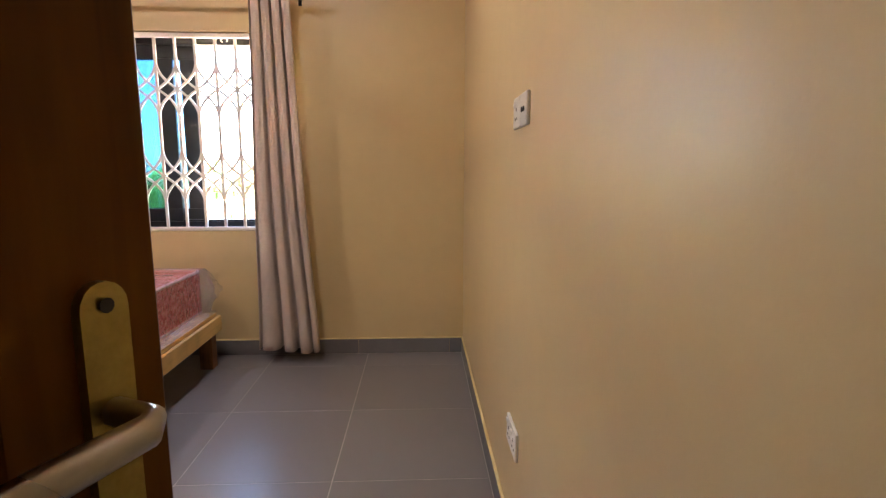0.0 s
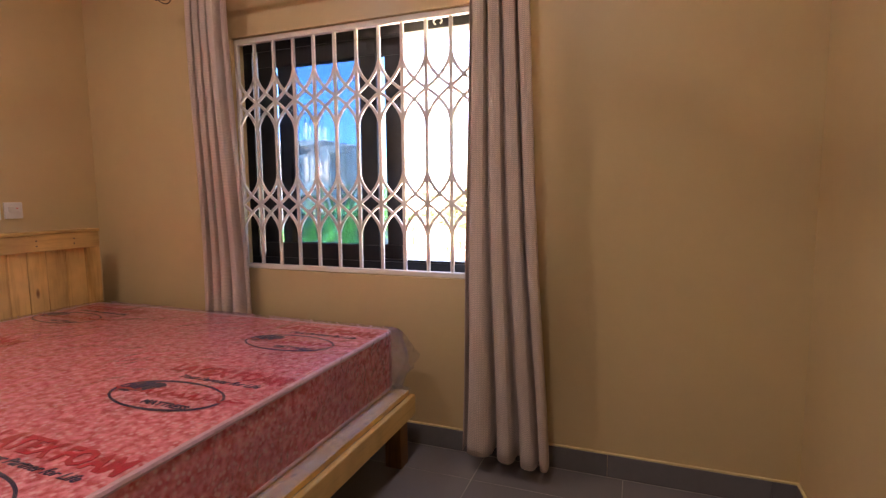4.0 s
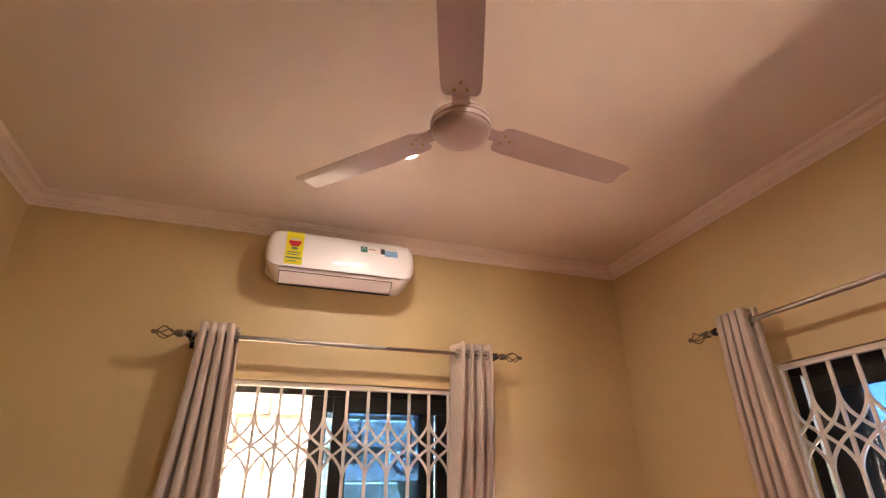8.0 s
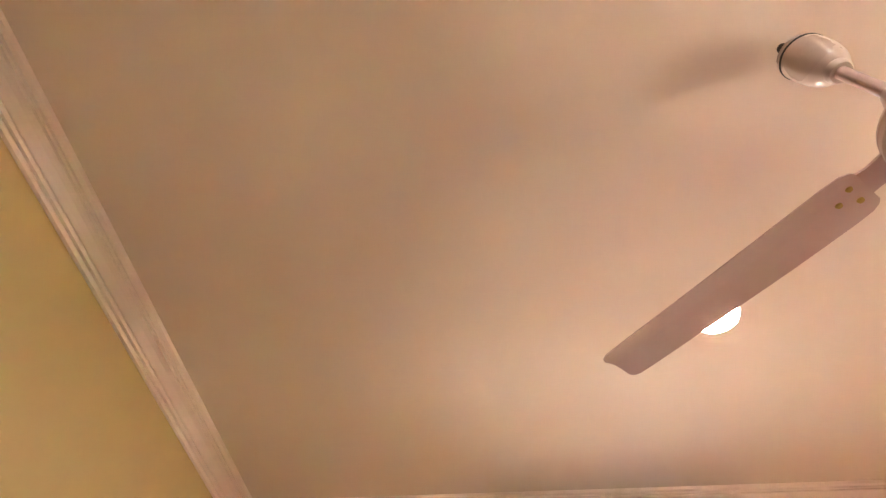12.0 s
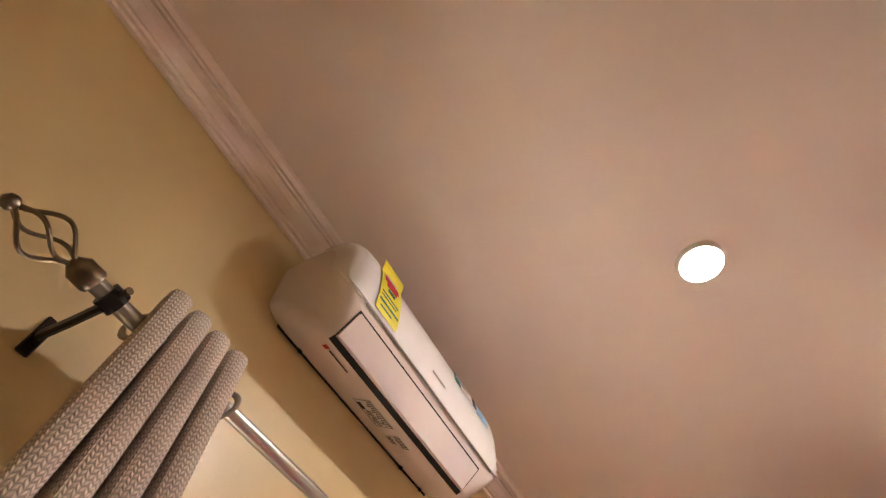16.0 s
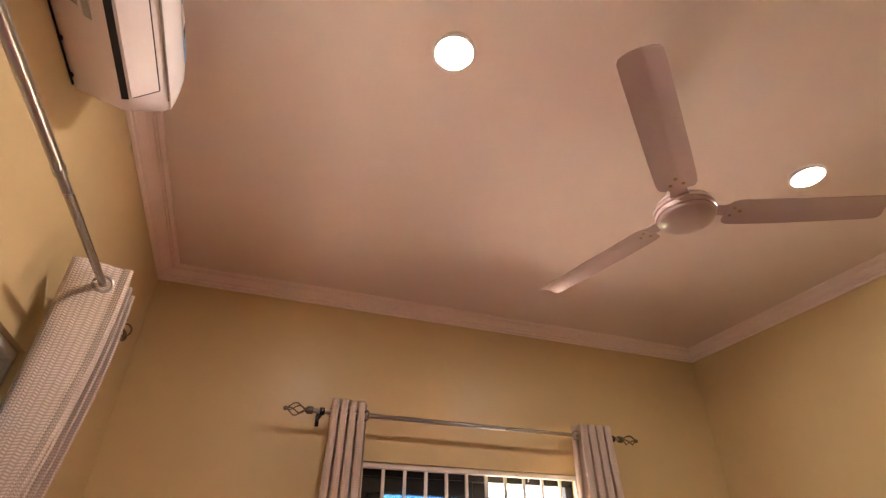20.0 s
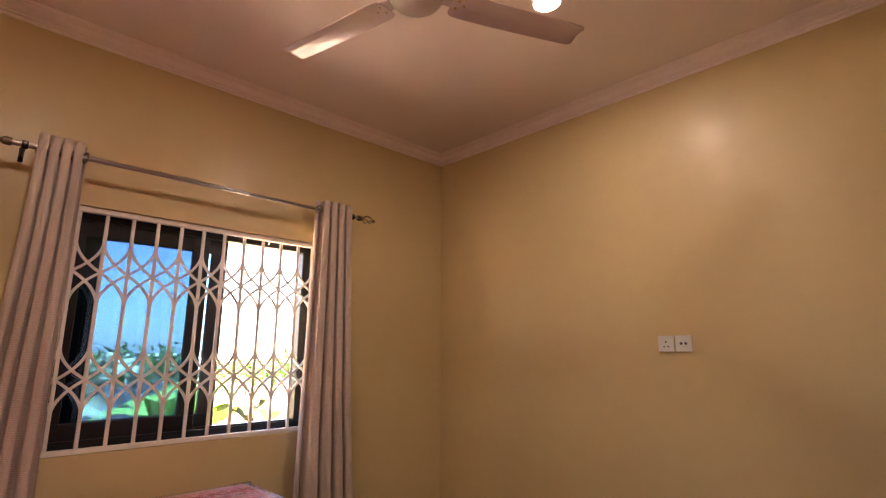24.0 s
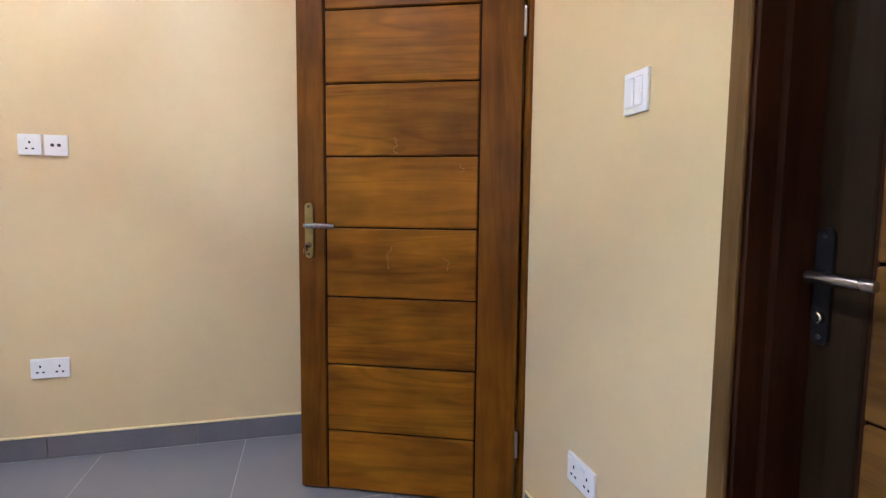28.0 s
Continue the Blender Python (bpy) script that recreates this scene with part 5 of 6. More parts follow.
def wrap():
    """Loose film over the block: puckered top, folded corners and a crumpled hem."""
    bm = bmesh.new()
    nx, ny = 110, 104
    g = 0.012

    def lump(x, y, z):
        return noise.noise(Vector((x * 5, y * 5, z * 7))) * 0.5 + noise.noise(Vector((x * 17, y * 17, z * 15))) * 0.35

    top = []
    for i in range(nx + 1):
        row = []
        for j in range(ny + 1):
            x, y = BX0 - g + (BX1 - BX0 + 2 * g) * i / nx, BY0 - g + (BY1 - BY0 + 2 * g) * j / ny
            crease = (1 - abs(noise.noise(Vector((x * 9, y * 6, 3.1)))) * 2) ** 6 * max(0, noise.noise(Vector((x * 2.3, y * 2.3, 8.0))) + 0.25)
            row.append(bm.verts.new((x, y, ZM + 0.008 + 0.003 * max(-0.6, lump(x, y, 0)) + 0.006 * crease)))
        top.append(row)
    for i in range(nx):
        for j in range(ny):
            bm.faces.new((top[i][j], top[i + 1][j], top[i + 1][j + 1], top[i][j + 1]))
    edge = [top[i][0] for i in range(nx)] + [top[nx][j] for j in range(ny)] + [top[i][ny] for i in range(nx, 0, -1)] + [top[0][j] for j in range(ny, 0, -1)]
    prev = edge
    n = len(edge)
    for r in range(1, 13):
        h = r / 12
        ring = []
        for k, v in enumerate(edge):
            cx = (v.co.x - (BX0 + BX1) / 2) / ((BX1 - BX0) / 2)
            cy = (v.co.y - (BY0 + BY1) / 2) / ((BY1 - BY0) / 2)
            corner = max(0, min(abs(cx), abs(cy)) - 0.90) / 0.10
            ridge = (1 - abs(noise.noise(Vector((v.co.x * 6 + h * 3, v.co.y * 6 - h * 2, h * 2.5)))) * 2) ** 5
            o = 0.012 * lump(v.co.x, v.co.y, h) + 0.014 * max(0, ridge) * math.sin(math.pi * min(1, h * 1.1)) + 0.006 * h + 0.10 * corner * math.sin(math.pi * h) * (0.6 + 0.4 * lump(v.co.x * 3, v.co.y * 3, h))
            nx_, ny_ = (math.copysign(1, cx) if abs(cx) > 0.985 else 0), (math.copysign(1, cy) if abs(cy) > 0.985 else 0)
            ring.append(bm.verts.new((v.co.x + nx_ * o, v.co.y + ny_ * o, ZM + 0.006 - (ZM - ZB - 0.004) * h + 0.006 * lump(v.co.y, v.co.x, h) * (h < 1))))
        for k in range(n):
            bm.faces.new((prev[k], prev[(k + 1) % n], ring[(k + 1) % n], ring[k])).material_index = 1
        prev = ring
    hem = [bm.verts.new((v.co.x * 1.0 + 0.06 * math.copysign(1, v.co.x - (BX0 + BX1) / 2) * (abs((v.co.x - (BX0 + BX1) / 2) / ((BX1 - BX0) / 2)) > 0.985), v.co.y - 0.02 * (v.co.y < BY0 + 0.03), ZB + 0.001)) for v in prev]
    for k in range(n):
        bm.faces.new((prev[k], prev[(k + 1) % n], hem[(k + 1) % n], hem[k])).material_index = 1
    bmesh.ops.recalc_face_normals(bm, faces=bm.faces)
    return bm


film = mat_part("plastic_wrap", wrap(), M_FILM, "loose clear plastic wrap with crumpled corners", smooth=True)
film.data.materials.append(M_SIDEFILM)
film.visible_shadow = False


def fold(cx, cy, ang, reach, seed):
    """Loose film gathered into a standing pleat at a corner of the block."""
    bm = bmesh.new()
    grid = []
    for i in range(15):
        h = i / 14
        row = []
        for j in range(13):
            q = j / 12
            # out along one side of the pleat and back along the other
            out = math.sin(math.pi * q) ** 0.8 * reach * (0.35 + 0.65 * math.sin(math.pi * (0.12 + 0.8 * h)))
            side = (q - 0.5) * 0.075
            wob = noise.noise(Vector((cx * 7 + seed, h * 5, q * 6)))
            out *= 1 + 0.35 * wob
            side += 0.012 * noise.noise(Vector((seed + h * 9, q * 9, 1.7)))
            z = ZB + 0.004 + (ZM - ZB + 0.002) * h + 0.010 * wob * (0 < i < 14)
            row.append(bm.verts.new((cx + math.cos(ang) * out - math.sin(ang) * side, cy + math.sin(ang) * out + math.cos(ang) * side, z)))
        grid.append(row)
    for a, b in zip(grid, grid[1:]):
        for k in range(12):
            bm.faces.new((a[k], a[k + 1], b[k + 1], b[k]))
    return bm


for fx, fy, fa, fr in ((BX1 - 0.012, BY1 - 0.012, 25, 0.085), (BX1 - 0.012, BY0 + 0.012, -30, 0.105)):
    pl = mat_part("corner_fold", fold(fx, fy, radians(fa), fr, fa * 0.1), M_FOLD, "bunched clear plastic at the corner", smooth=True)
    pl.visible_shadow = False


def hem_strip(p0, p1, out, seed):
    """Crumpled heat-sealed edge of the wrap lying along the foot of the block."""
    bm = bmesh.new()
    a, b, o = Vector(p0), Vector(p1), Vector(out)
    rows = []
    n = 90
    for k in range(n + 1):
        base = a.lerp(b, k / n)
        row = []
        for j in range(6):
            q = j / 5
            w1 = noise.noise(Vector((k * 0.35, q * 2.5, seed)))
            w2 = noise.noise(Vector((k * 0.9, q * 4.0, seed + 5)))
            row.append(bm.verts.new(base + o * (0.004 + 0.070 * q + 0.010 * w1) + Vector((0, 0, 0.022 * math.sin(math.pi * q) * (0.6 + 0.8 * w2) + 0.004))))
        rows.append(row)
    for r, s in zip(rows, rows[1:]):
        for j in range(5):
            bm.faces.new((r[j], r[j + 1], s[j + 1], s[j]))
    return bm


for pa, pb, po, sd in (((BX1 + 0.010, BY0, ZB + 0.004), (BX1 + 0.010, BY1, ZB + 0.004), (1, 0, 0), 2.0), ((BX0, BY0 - 0.010, ZB + 0.004), (BX1, BY0 - 0.010, ZB + 0.004), (0, -1, 0), 7.0)):
    hs = mat_part("wrap_hem", hem_strip(pa, pb, po, sd), M_FOLD, "crumpled sealed edge of the plastic", smooth=True)
    hs.visible_shadow = False

# ---- outside ----
M_SAND = mat("dry_sandy_ground", (0.50, 0.43, 0.36), 0.95, var=0.25, scale=0.7, bump=0.5, bscale=12, space="Object")
M_BLOCK = mat("grey_sandcrete_block", (0.40, 0.385, 0.36), 0.95, var=0.38, scale=9, bump=1.0, bscale=45, rnd=0.22)
M_MORTAR = mat("grey_mortar", (0.33, 0.29, 0.25), 0.95, var=0.2, scale=12, bump=0.5, bscale=50)
M_LEAF = mat("green_leaf", (0.060, 0.150, 0.026), 0.6, spec=0.2, var=0.3, scale=3, rnd=0.2)
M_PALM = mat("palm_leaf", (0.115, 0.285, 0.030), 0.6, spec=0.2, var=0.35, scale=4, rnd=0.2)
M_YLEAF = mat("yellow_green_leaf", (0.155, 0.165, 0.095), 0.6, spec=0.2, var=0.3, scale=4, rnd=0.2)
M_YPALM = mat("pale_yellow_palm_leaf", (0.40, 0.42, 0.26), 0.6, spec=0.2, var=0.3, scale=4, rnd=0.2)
M_BANANA = mat("banana_leaf", (0.100, 0.240, 0.035), 0.5, spec=0.25, var=0.25, scale=6, stretch=(1, 8, 1))
M_BARK = mat("brown_bark", (0.16, 0.11, 0.07), 0.9, var=0.3, scale=10, bump=0.6, bscale=40)
M_FENCE = mat("weathered_fence_board", (0.070, 0.062, 0.054), 0.85, var=0.3, scale=5, stretch=(3, 3, 0.4), bump=0.4, rnd=0.2)
M_WHITEP = mat("weathered_white_timber", (0.17, 0.165, 0.155), 0.5, var=0.08)
M_TERRA = mat("terracotta_block", (0.17, 0.095, 0.065), 0.85, var=0.2, scale=6, bump=0.4, rnd=0.1)
M_CONC = mat("stained_concrete", (0.36, 0.30, 0.22), 0.9, var=0.3, scale=3, bump=0.5, bscale=30)
M_HOSE = mat("black_cable", (0.012, 0.012, 0.014), 0.4)
ZG = -0.35
gm = bmesh.new()
bmesh.ops.create_grid(gm, x_segments=40, y_segments=40, size=600)
for v in gm.verts:
    v.co.z = ZG - 0.01
tagged(part("ground", gm, M_SAND), "dry sandy yard reaching to the horizon", "ground", kind="structure")

# Unseen ground strip, added pale to bounce sunlight through the side window.
M_PATH = mat("pale_bounce_path", (0.74, 0.72, 0.68), 0.9, var=0.15, scale=3, bump=0.3, bscale=40)
alley = part("side_path", box(-4.34, XW - T - 0.002, YS - 2.2, YN + 1.6, ZG - 0.10, ZG + 0.03), M_PATH)
tagged(alley, "unseen path between house and block wall, kept pale to bounce light", "path", kind="structure")
# neighbour's block wall close to the side window
BW = -4.32
M_BLOCK_UP = mat("pale_weathered_block", (0.40, 0.388, 0.380), 0.95, var=0.25, scale=7, bump=0.9, bscale=45, rnd=0.16)
bwall = thing("block_wall", pose(BW, 1.4, ZG), "rough grey block wall with a projecting ledge", "boundary wall")
part("mortar_core", box(-0.24, -0.012, -3.4, 3.4, 0, 4.2), M_MORTAR, bwall, m=ident())
part("ledge", box(-0.10, 0.050, -3.4, 3.4, 1.745, 1.870, 0.012), M_CONC, bwall, "plain concrete ledge")
blk = mesh_of("block", box(-0.11, 0.0, -0.214, 0.214, -0.104, 0.104, 0.008))
blk_up = mesh_of("block", box(-0.11, 0.0, -0.212, 0.212, -0.102, 0.102, 0.010))
rngw = random.Random(12)
for r in range(17):
    z = 0.108 + 0.217 * r if r < 8 else 1.980 + 0.222 * (r - 8)
    for k in range(12):
        yb = -2.4 + 0.44 * k + (0.22 if r % 2 else 0)
        part("block", blk_up if r >= 8 else blk, M_BLOCK_UP if r >= 8 else M_BLOCK, bwall, m=pose(rngw.uniform(-0.012, 0.012), yb + rngw.uniform(-0.006, 0.006), z, 0, rngw.uniform(-1.2, 1.2), 0))
pier = thing("block_pier", pose(BW + 0.08, 0.55, ZG), "low grey block pier standing against the wall", "pier")
for r in range(8):
    for k in range(4):
        part("block", blk, M_BLOCK, pier, m=pose(0.02, 0.44 * k - 0.2 + (0.1 if r % 2 else 0), 0.106 + 0.212 * r))
coil = thing("cable_coil", pose(BW + 0.06, 1.98, 1.64), "black cable hanging in a coil on the wall", "cable")
cp = []
for k in range(70):
    a = 0.36 * k
    cp.append((0.012 * math.sin(k), (0.085 + 0.006 * math.sin(k * 1.7)) * math.cos(a), (0.06 + 0.005 * math.cos(k * 1.3)) * math.sin(a)))
part("coil_loops", tube(cp, 0.011, 5), M_HOSE, coil)
part("hanging_lead", tube([(0, 0.02, 0.06), (0.01, 0.04, 0.2), (0.0, 0.0, 0.40), (0.01, -0.05, 0.60), (0, -0.03, 0.85)], 0.009, 5), M_HOSE, coil)
part("hanging_lead", tube([(0, 0.05, 0.05), (0.01, 0.09, 0.22), (0.0, 0.05, 0.45), (0.0, -0.02, 0.85)], 0.009, 5), M_HOSE, coil)


M_TANWALL = mat("tan_sandcrete_render", (0.34, 0.175, 0.115), 0.95, var=0.3, scale=3, bump=0.5, bscale=30)
# unfinished block building beyond the garden
ub = thing("unfinished_building", pose(-9.6, 14.2, ZG), "unfinished tan block building with a stub of beam", "building")
part("wall", box(-2.0, 1.55, -0.98, 1.0, -0.05, 2.95), M_TANWALL, ub, "streaked tan rendered wall")
part("roof_edge", box(-1.62, 1.30, -1.06, 1.05, 2.95, 3.12, 0.02), M_TANWALL, ub)
part("beam_stub", box(1.552, 2.02, -0.98, -0.72, 2.72, 2.93, 0.02), M_TANWALL, ub, "projecting concrete beam end")
ublk = mesh_of("block", box(-0.214, 0.214, -0.03, 0.0, -0.100, 0.100, 0.008))
for r in range(12):
    for k in range(7):
        part("block", ublk, M_TANWALL, ub, m=pose(-1.33 + 0.44 * k + (0.0 if r % 2 else -0.02), -0.981 - 0.012 * ((k + r) % 3), 0.12 + 0.222 * r))
for k in range(4):
    part("starter_bar", tube([(0.6 + 0.2 * k, -0.8 + 0.1 * (k % 2), 3.0), (0.62 + 0.2 * k, -0.8, 3.5 + 0.12 * k), (0.66 + 0.2 * k, -0.78, 3.9 + 0.15 * (k % 2))], 0.010, 5), M_HOSE, ub, "bent steel starter bar")


def leaflet_frond(length, droop, n, seed, width=0.034, span=0.34):
    """One palm frond: a bowed rib with paired narrow leaflets."""
    rng = random.Random(seed)
    bm = bmesh.new()
    rib = []
    for k in range(13):
        t = k / 12
        rib.append(Vector((length * (t - 0.12 * droop * t * t), 0, length * (0.55 * t - droop * t * t))))
    tube(rib, [0.010 * (1 - 0.85 * k / 12) + 0.002 for k in range(13)], 5, bm=bm)
    for k in range(n):
        t = 0.12 + 0.86 * k / n
        i = min(11, int(t * 12))
        p = rib[i].lerp(rib[i + 1], t * 12 - i)
        d = (rib[i + 1] - rib[i]).normalized()
        L = span * length * (0.45 + 0.75 * math.sin(math.pi * min(1, t * 0.9 + 0.08))) * rng.uniform(0.85, 1.1)
        for s in (-1, 1):
            w = width * rng.uniform(0.8, 1.2)
            tip = p + d * L * 0.55 + Vector((0, s * L * 0.8, -L * rng.uniform(0.15, 0.5)))
            mid = p.lerp(tip, 0.45) + Vector((0, 0, 0.04 * L))
            a, b = bm.verts.new(p + d * w * 0.3), bm.verts.new(p - d * w * 0.3)
            c, e = bm.verts.new(mid + d * w * 0.5), bm.verts.new(mid - d * w * 0.5)
            f = bm.verts.new(tip)
            bm.faces.new((a, b, e, c))
            bm.faces.new((c, e, f))
    return mesh_of("frond", bm)


def palm(x, y, n, length, trunk_h, seed, material, label):
    rng = random.Random(seed)
    p = thing("palm", pose(x, y, ZG), label, "palm", "garden palms")
    part("trunk", tube([(0, 0, -0.05), (0.03, 0.01, trunk_h * 0.5), (0.01, -0.01, trunk_h)], [0.05, 0.035, 0.03], 10), material, p, smooth=True)
    kinds = [leaflet_frond(length * q, d, 26, seed + i) for i, (q, d) in enumerate(((1.0, 0.55), (0.9, 0.35), (1.05, 0.75)))]
    for k in range(n):
        part("frond", kinds[k % 3], material, p, m=pose(0.01, 0, trunk_h - 0.03, rng.uniform(-12, 12), rng.uniform(-45, 5), 360 * k / n + rng.uniform(-14, 14)))
    return p




def fan_palm(x, y, n, stem, seed, material, label):
    """Low palm whose leaves are stiff pleated fans on bare stalks."""
    rng = random.Random(seed)
    p = thing("fan_palm", pose(x, y, ZG), label, "palm")
    part("trunk", tube([(0, 0, -0.05), (0.02, 0, stem * 0.5), (0, 0, stem)], [0.10, 0.085, 0.07], 10), M_BARK, p, smooth=True)
    for k in range(n):
        bm = bmesh.new()
        L, R = rng.uniform(0.35, 0.60), rng.uniform(0.52, 0.70)
        tube([(0, 0, 0), (L * 0.6, 0, 0.06), (L, 0, 0.05)], [0.011, 0.008, 0.006], 5, bm=bm)
        for i in range(24):
            a = radians(-112 + 224 * i / 23)
            r = R * (1 - 0.25 * (abs(i - 11.5) / 11.5) ** 2) * rng.uniform(0.92, 1.05)
            d, w = Vector((math.cos(a), math.sin(a), 0)), Vector((-math.sin(a), math.cos(a), 0))
            hub, mid = Vector((L, 0, 0.05)), Vector((L, 0, 0.05)) + d * r * 0.62
            tip = hub + d * r + Vector((0, 0, -0.10 * r * rng.uniform(0.4, 1.6)))
            ridge = bm.verts.new(mid + Vector((0, 0, 0.012)))
            h, e0, e1, t = bm.verts.new(hub), bm.verts.new(mid - w * 0.017), bm.verts.new(mid + w * 0.017), bm.verts.new(tip)
            for q in ((h, e0, ridge), (h, ridge, e1), (e0, t, ridge), (ridge, t, e1)):
                bm.faces.new(q)
        part("frond", bm, material, p, m=pose(0, 0, stem - 0.02, rng.uniform(-25, 25), rng.uniform(-70, -8), 360 * k / n + rng.uniform(-16, 16)))


fan_palm(-3.02, 5.6, 11, 0.80, 21, M_PALM, "low green fan palm with stiff pleated leaves")
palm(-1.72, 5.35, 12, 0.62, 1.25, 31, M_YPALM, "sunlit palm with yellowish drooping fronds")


def banana(x, y, seed, material, label, stem=0.85):
    rng = random.Random(seed)
    b = thing("banana_plant", pose(x, y, ZG), label, "banana plant", "banana plants")
    part("stem", tube([(0, 0, -0.05), (0.02, 0, 0.5 * stem), (0.0, 0.02, stem + 0.1)], [0.075, 0.06, 0.04], 10), material, b, smooth=True)
    for k in range(6):
        bm = bmesh.new()
        L, rows = rng.uniform(0.8, 1.15), []
        for i in range(11):
            t = i / 10
            w = 0.21 * math.sin(math.pi * min(1, 0.12 + 0.88 * t)) ** 0.6 * (t > 0.12) + 0.012
            px, pz = L * t * (1 - 0.25 * t), L * (0.75 * t - 0.70 * t * t)
            rows.append([bm.verts.new((px, s * w, pz - 0.05 * abs(s) + 0.008 * math.sin(9 * t + s * 2))) for s in (-1, -0.5, 0, 0.5, 1)])
        for a, c in zip(rows, rows[1:]):
            for q in range(4):
                bm.faces.new((a[q], c[q], c[q + 1], a[q + 1]))
        part("leaf", bm, material, b, m=pose(0, 0, stem, 0, rng.uniform(-35, 0), 60 * k + rng.uniform(-15, 15)), smooth=True)


banana(-0.55, 6.4, 5, M_BANANA, "young banana plant with broad green leaves")
banana(0.10, 7.0, 9, M_BANANA, "young banana plant with arching green leaves", 0.75)
banana(0.62, 6.5, 14, M_YLEAF, "banana plant with pale yellowish leaves in full sun", 0.7)


def shrub(x, y, r, h, seed, material, label):
    """Bush of many small leaves round a few limbs."""
    rng = random.Random(seed)
    s = thing("shrub", pose(x, y, ZG), label, "shrub", "shrubs behind the fence")
    bm = bmesh.new()
    for k in range(6):
        a = k * 1.05
        tube([(0, 0, -0.05), (0.3 * r * math.cos(a), 0.3 * r * math.sin(a), 0.45 * h), (0.6 * r * math.cos(a), 0.6 * r * math.sin(a), 0.8 * h)], [0.04, 0.025, 0.01], 5, bm=bm)
    part("limbs", bm, M_BARK, s)
    lv = bmesh.new()
    cl = [(rng.gauss(0, 0.45) * r, rng.gauss(0, 0.4) * r, h * rng.uniform(0.35, 1.0)) for _ in range(36)]
    for cx, cy, cz in cl:
        for _ in range(105):
            p = Vector((cx + rng.gauss(0, 0.17) * r, cy + rng.gauss(0, 0.17) * r, max(0.05, cz + rng.gauss(0, 0.09) * h)))
            q = Euler((rng.uniform(0, 6), rng.uniform(0, 6), rng.uniform(0, 6))).to_matrix()
            L = rng.uniform(0.07, 0.15)
            vs = [lv.verts.new(p + q @ Vector(c)) for c in ((0, 0, 0), (L * 0.5, L * 0.28, 0.01), (L, 0, 0), (L * 0.5, -L * 0.28, 0.01))]
            lv.faces.new(vs)
    part("crown", lv, material, s, kind="stuff")


rngs = random.Random(77)
for k in range(12):
    shrub(-5.0 + 1.05 * k + rngs.uniform(-0.3, 0.3), 11.2 + rngs.uniform(-0.6, 1.2), 1.05, 1.40 + rngs.uniform(-0.15, 0.15), 100 + k, M_LEAF if k % 3 else M_YLEAF, "dense green shrub growing behind the fence")

fence = thing("board_fence", pose(0, 9.2, ZG), "weathered grey board fence with uneven tops", "fence")
for nm, z in (("fence_rail", 0.25), ("fence_rail", 0.85)):
    part(nm, box(-6.2, 6.2, 0.02, 0.06, z, z + 0.07), M_FENCE, fence)
fb = [mesh_of("fence_board", box(-0.055, 0.055, -0.012, 0.012, 0.0, 1.12 + 0.05 * i, 0.004)) for i in range(3)]
for k in range(98):
    part("fence_board", fb[(k * 7 + k // 3) % 3], M_FENCE, fence, m=pose(-6.1 + 0.125 * k, 0.0, 0, rngs.uniform(-1.5, 1.5), rngs.uniform(-1.5, 1.5), 0))
rail = thing("white_rail", pose(-1.0, 8.6, ZG), "low white painted timber rail before the fence", "rail")
part("rail_board", box(-2.3, 3.0, -0.02, 0.02, 0.84, 0.90, 0.003), M_WHITEP, rail)
for k in range(4):
    part("rail_post", box(-2.25 + 1.42 * k, -2.15 + 1.42 * k, -0.10, -0.021, -0.02, 1.06, 0.004), M_WHITEP, rail)
low = thing("low_wall", pose(-1.6, 7.9, ZG), "low terracotta block wall in full sun", "garden wall")
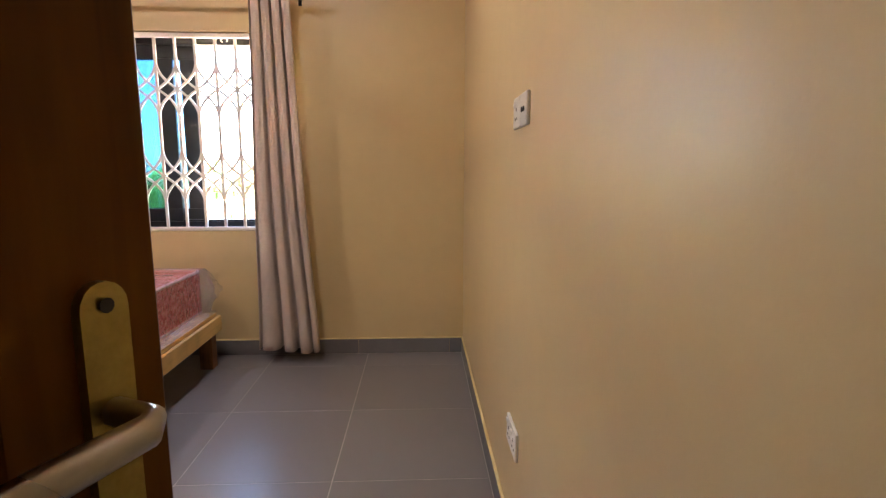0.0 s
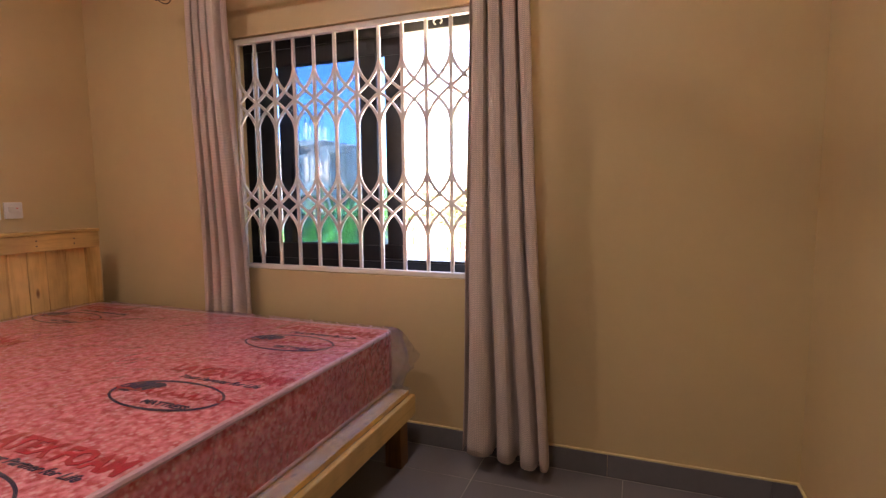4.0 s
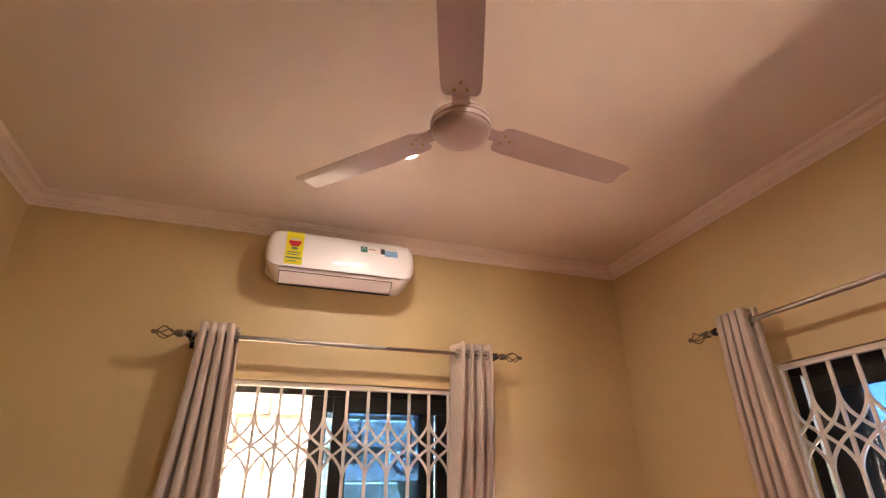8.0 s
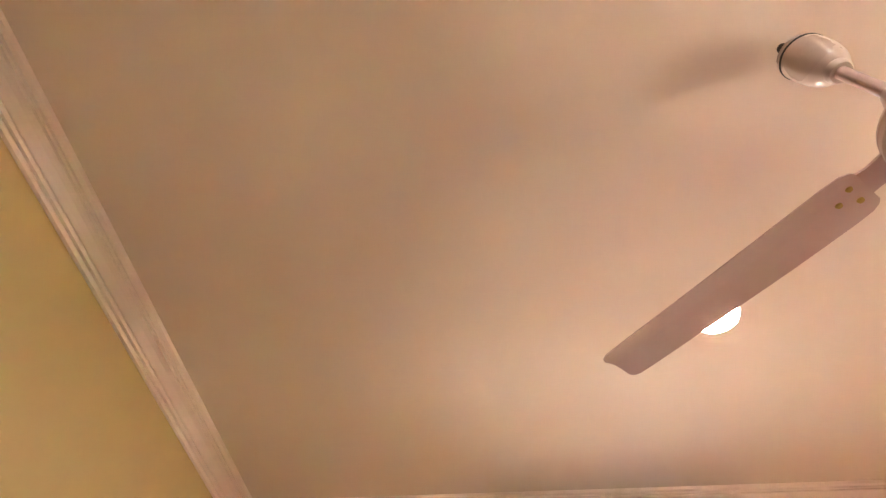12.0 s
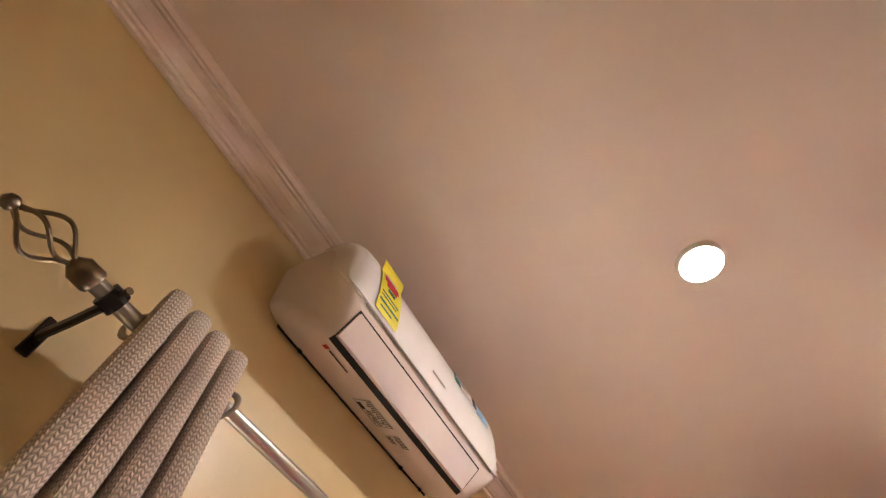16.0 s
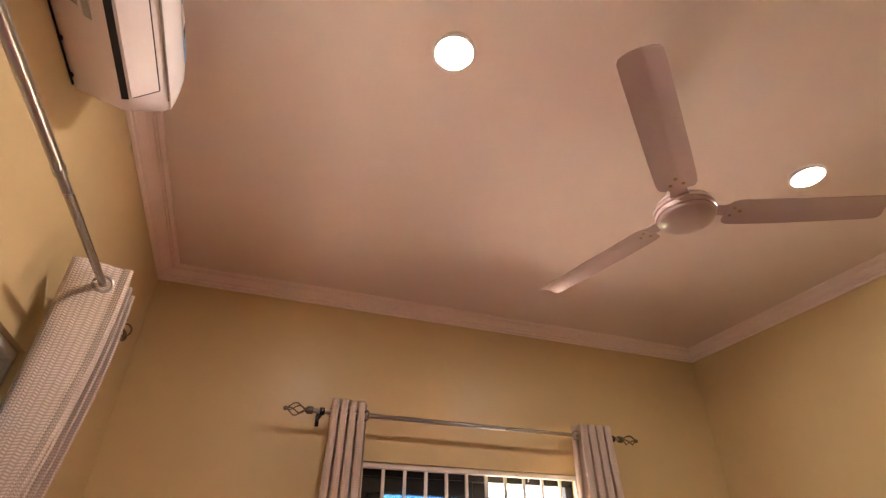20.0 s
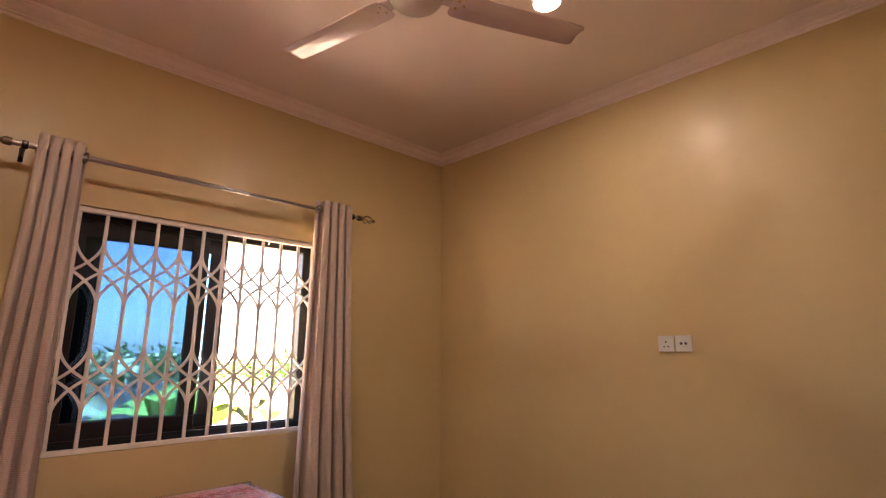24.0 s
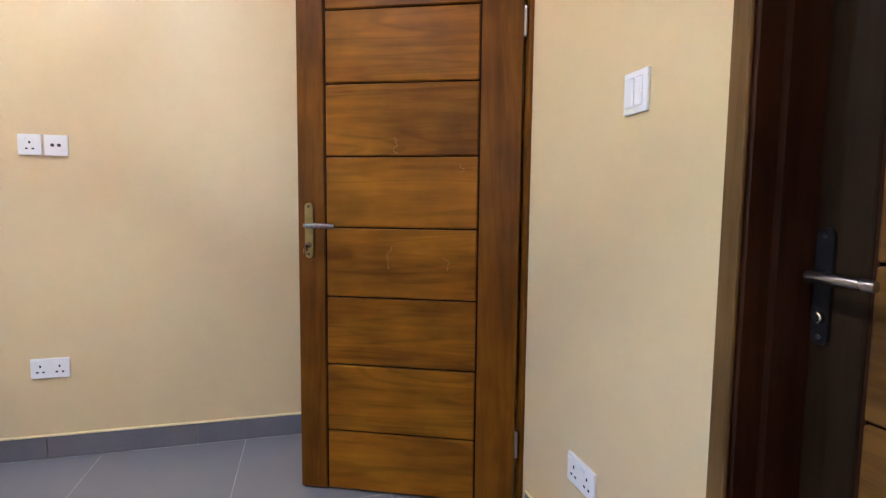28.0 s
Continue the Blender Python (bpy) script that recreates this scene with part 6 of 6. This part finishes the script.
tb = mesh_of("block", box(-0.195, 0.195, -0.07, 0.07, -0.095, 0.095, 0.006))
for r in range(4):
    for k in range(14):
        part("block", tb, M_TERRA, low, m=pose(-3.8 + 0.40 * k + (0.2 if r % 2 else 0), 0, 0.096 + 0.198 * r))

# ---- floor tiles and skirting ----
G = 0.0018
xs = [XW + 0.012] + [-0.176 - 0.6 * k for k in range(5, -1, -1)] + [XE - 0.012]
ys = [YS + 0.0] + [2.446 - 0.6 * k for k in range(4, -1, -1)] + [3.046, YN - 0.012]
xs = [v for v in xs if v >= XW]
tiles = {}
for a, b in zip(xs, xs[1:]):
    for c, d in zip(ys, ys[1:]):
        key = (round(b - a, 3), round(d - c, 3))
        if key not in tiles:
            tiles[key] = mesh_of("tile", box(-key[0] / 2 + G, key[0] / 2 - G, -key[1] / 2 + G, key[1] / 2 - G, -0.012, 0.0, 0.0006))
        part("tile", tiles[key], M_TILE, floor, m=pose((a + b) / 2, (c + d) / 2, 0.0))


def skirting(name, m, lo, hi, label):
    s = thing(name, m, label, "skirting", kind="structure")
    u = lo
    while u < hi - 0.02:
        e = min(u + 0.6, hi)
        part("skirting_tile", box(u + 0.001, e - 0.001, -0.011, -0.001, 0.001, 0.098, 0.0012), M_SKIRT, s)
        u = e
    part("paint_edge", box(lo, hi, -0.012, -0.0005, 0.0985, 0.108, 0.003), M_LINE, s)


skirting("baseboard_north", pose(0, YN, 0), XW, XE, "dark grey tile skirting with cream painted top edge")
skirting("baseboard_east", pose(XE, 0, 0, 0, 0, -90), -YN + 0.013, -YS - 0.013, "dark grey tile skirting with cream painted top edge")
skirting("baseboard_west", pose(XW, 0, 0, 0, 0, 90), YS + 0.013, YN - 0.013, "dark grey tile skirting with cream painted top edge")
skirting("baseboard_south", pose(0, YS, 0, 0, 0, 180), 0.447, 1.283, "dark grey tile skirting with cream painted top edge")
skirting("baseboard_south", pose(0, YS, 0, 0, 0, 180), 2.147, -XW - 0.013, "dark grey tile skirting with cream painted top edge")
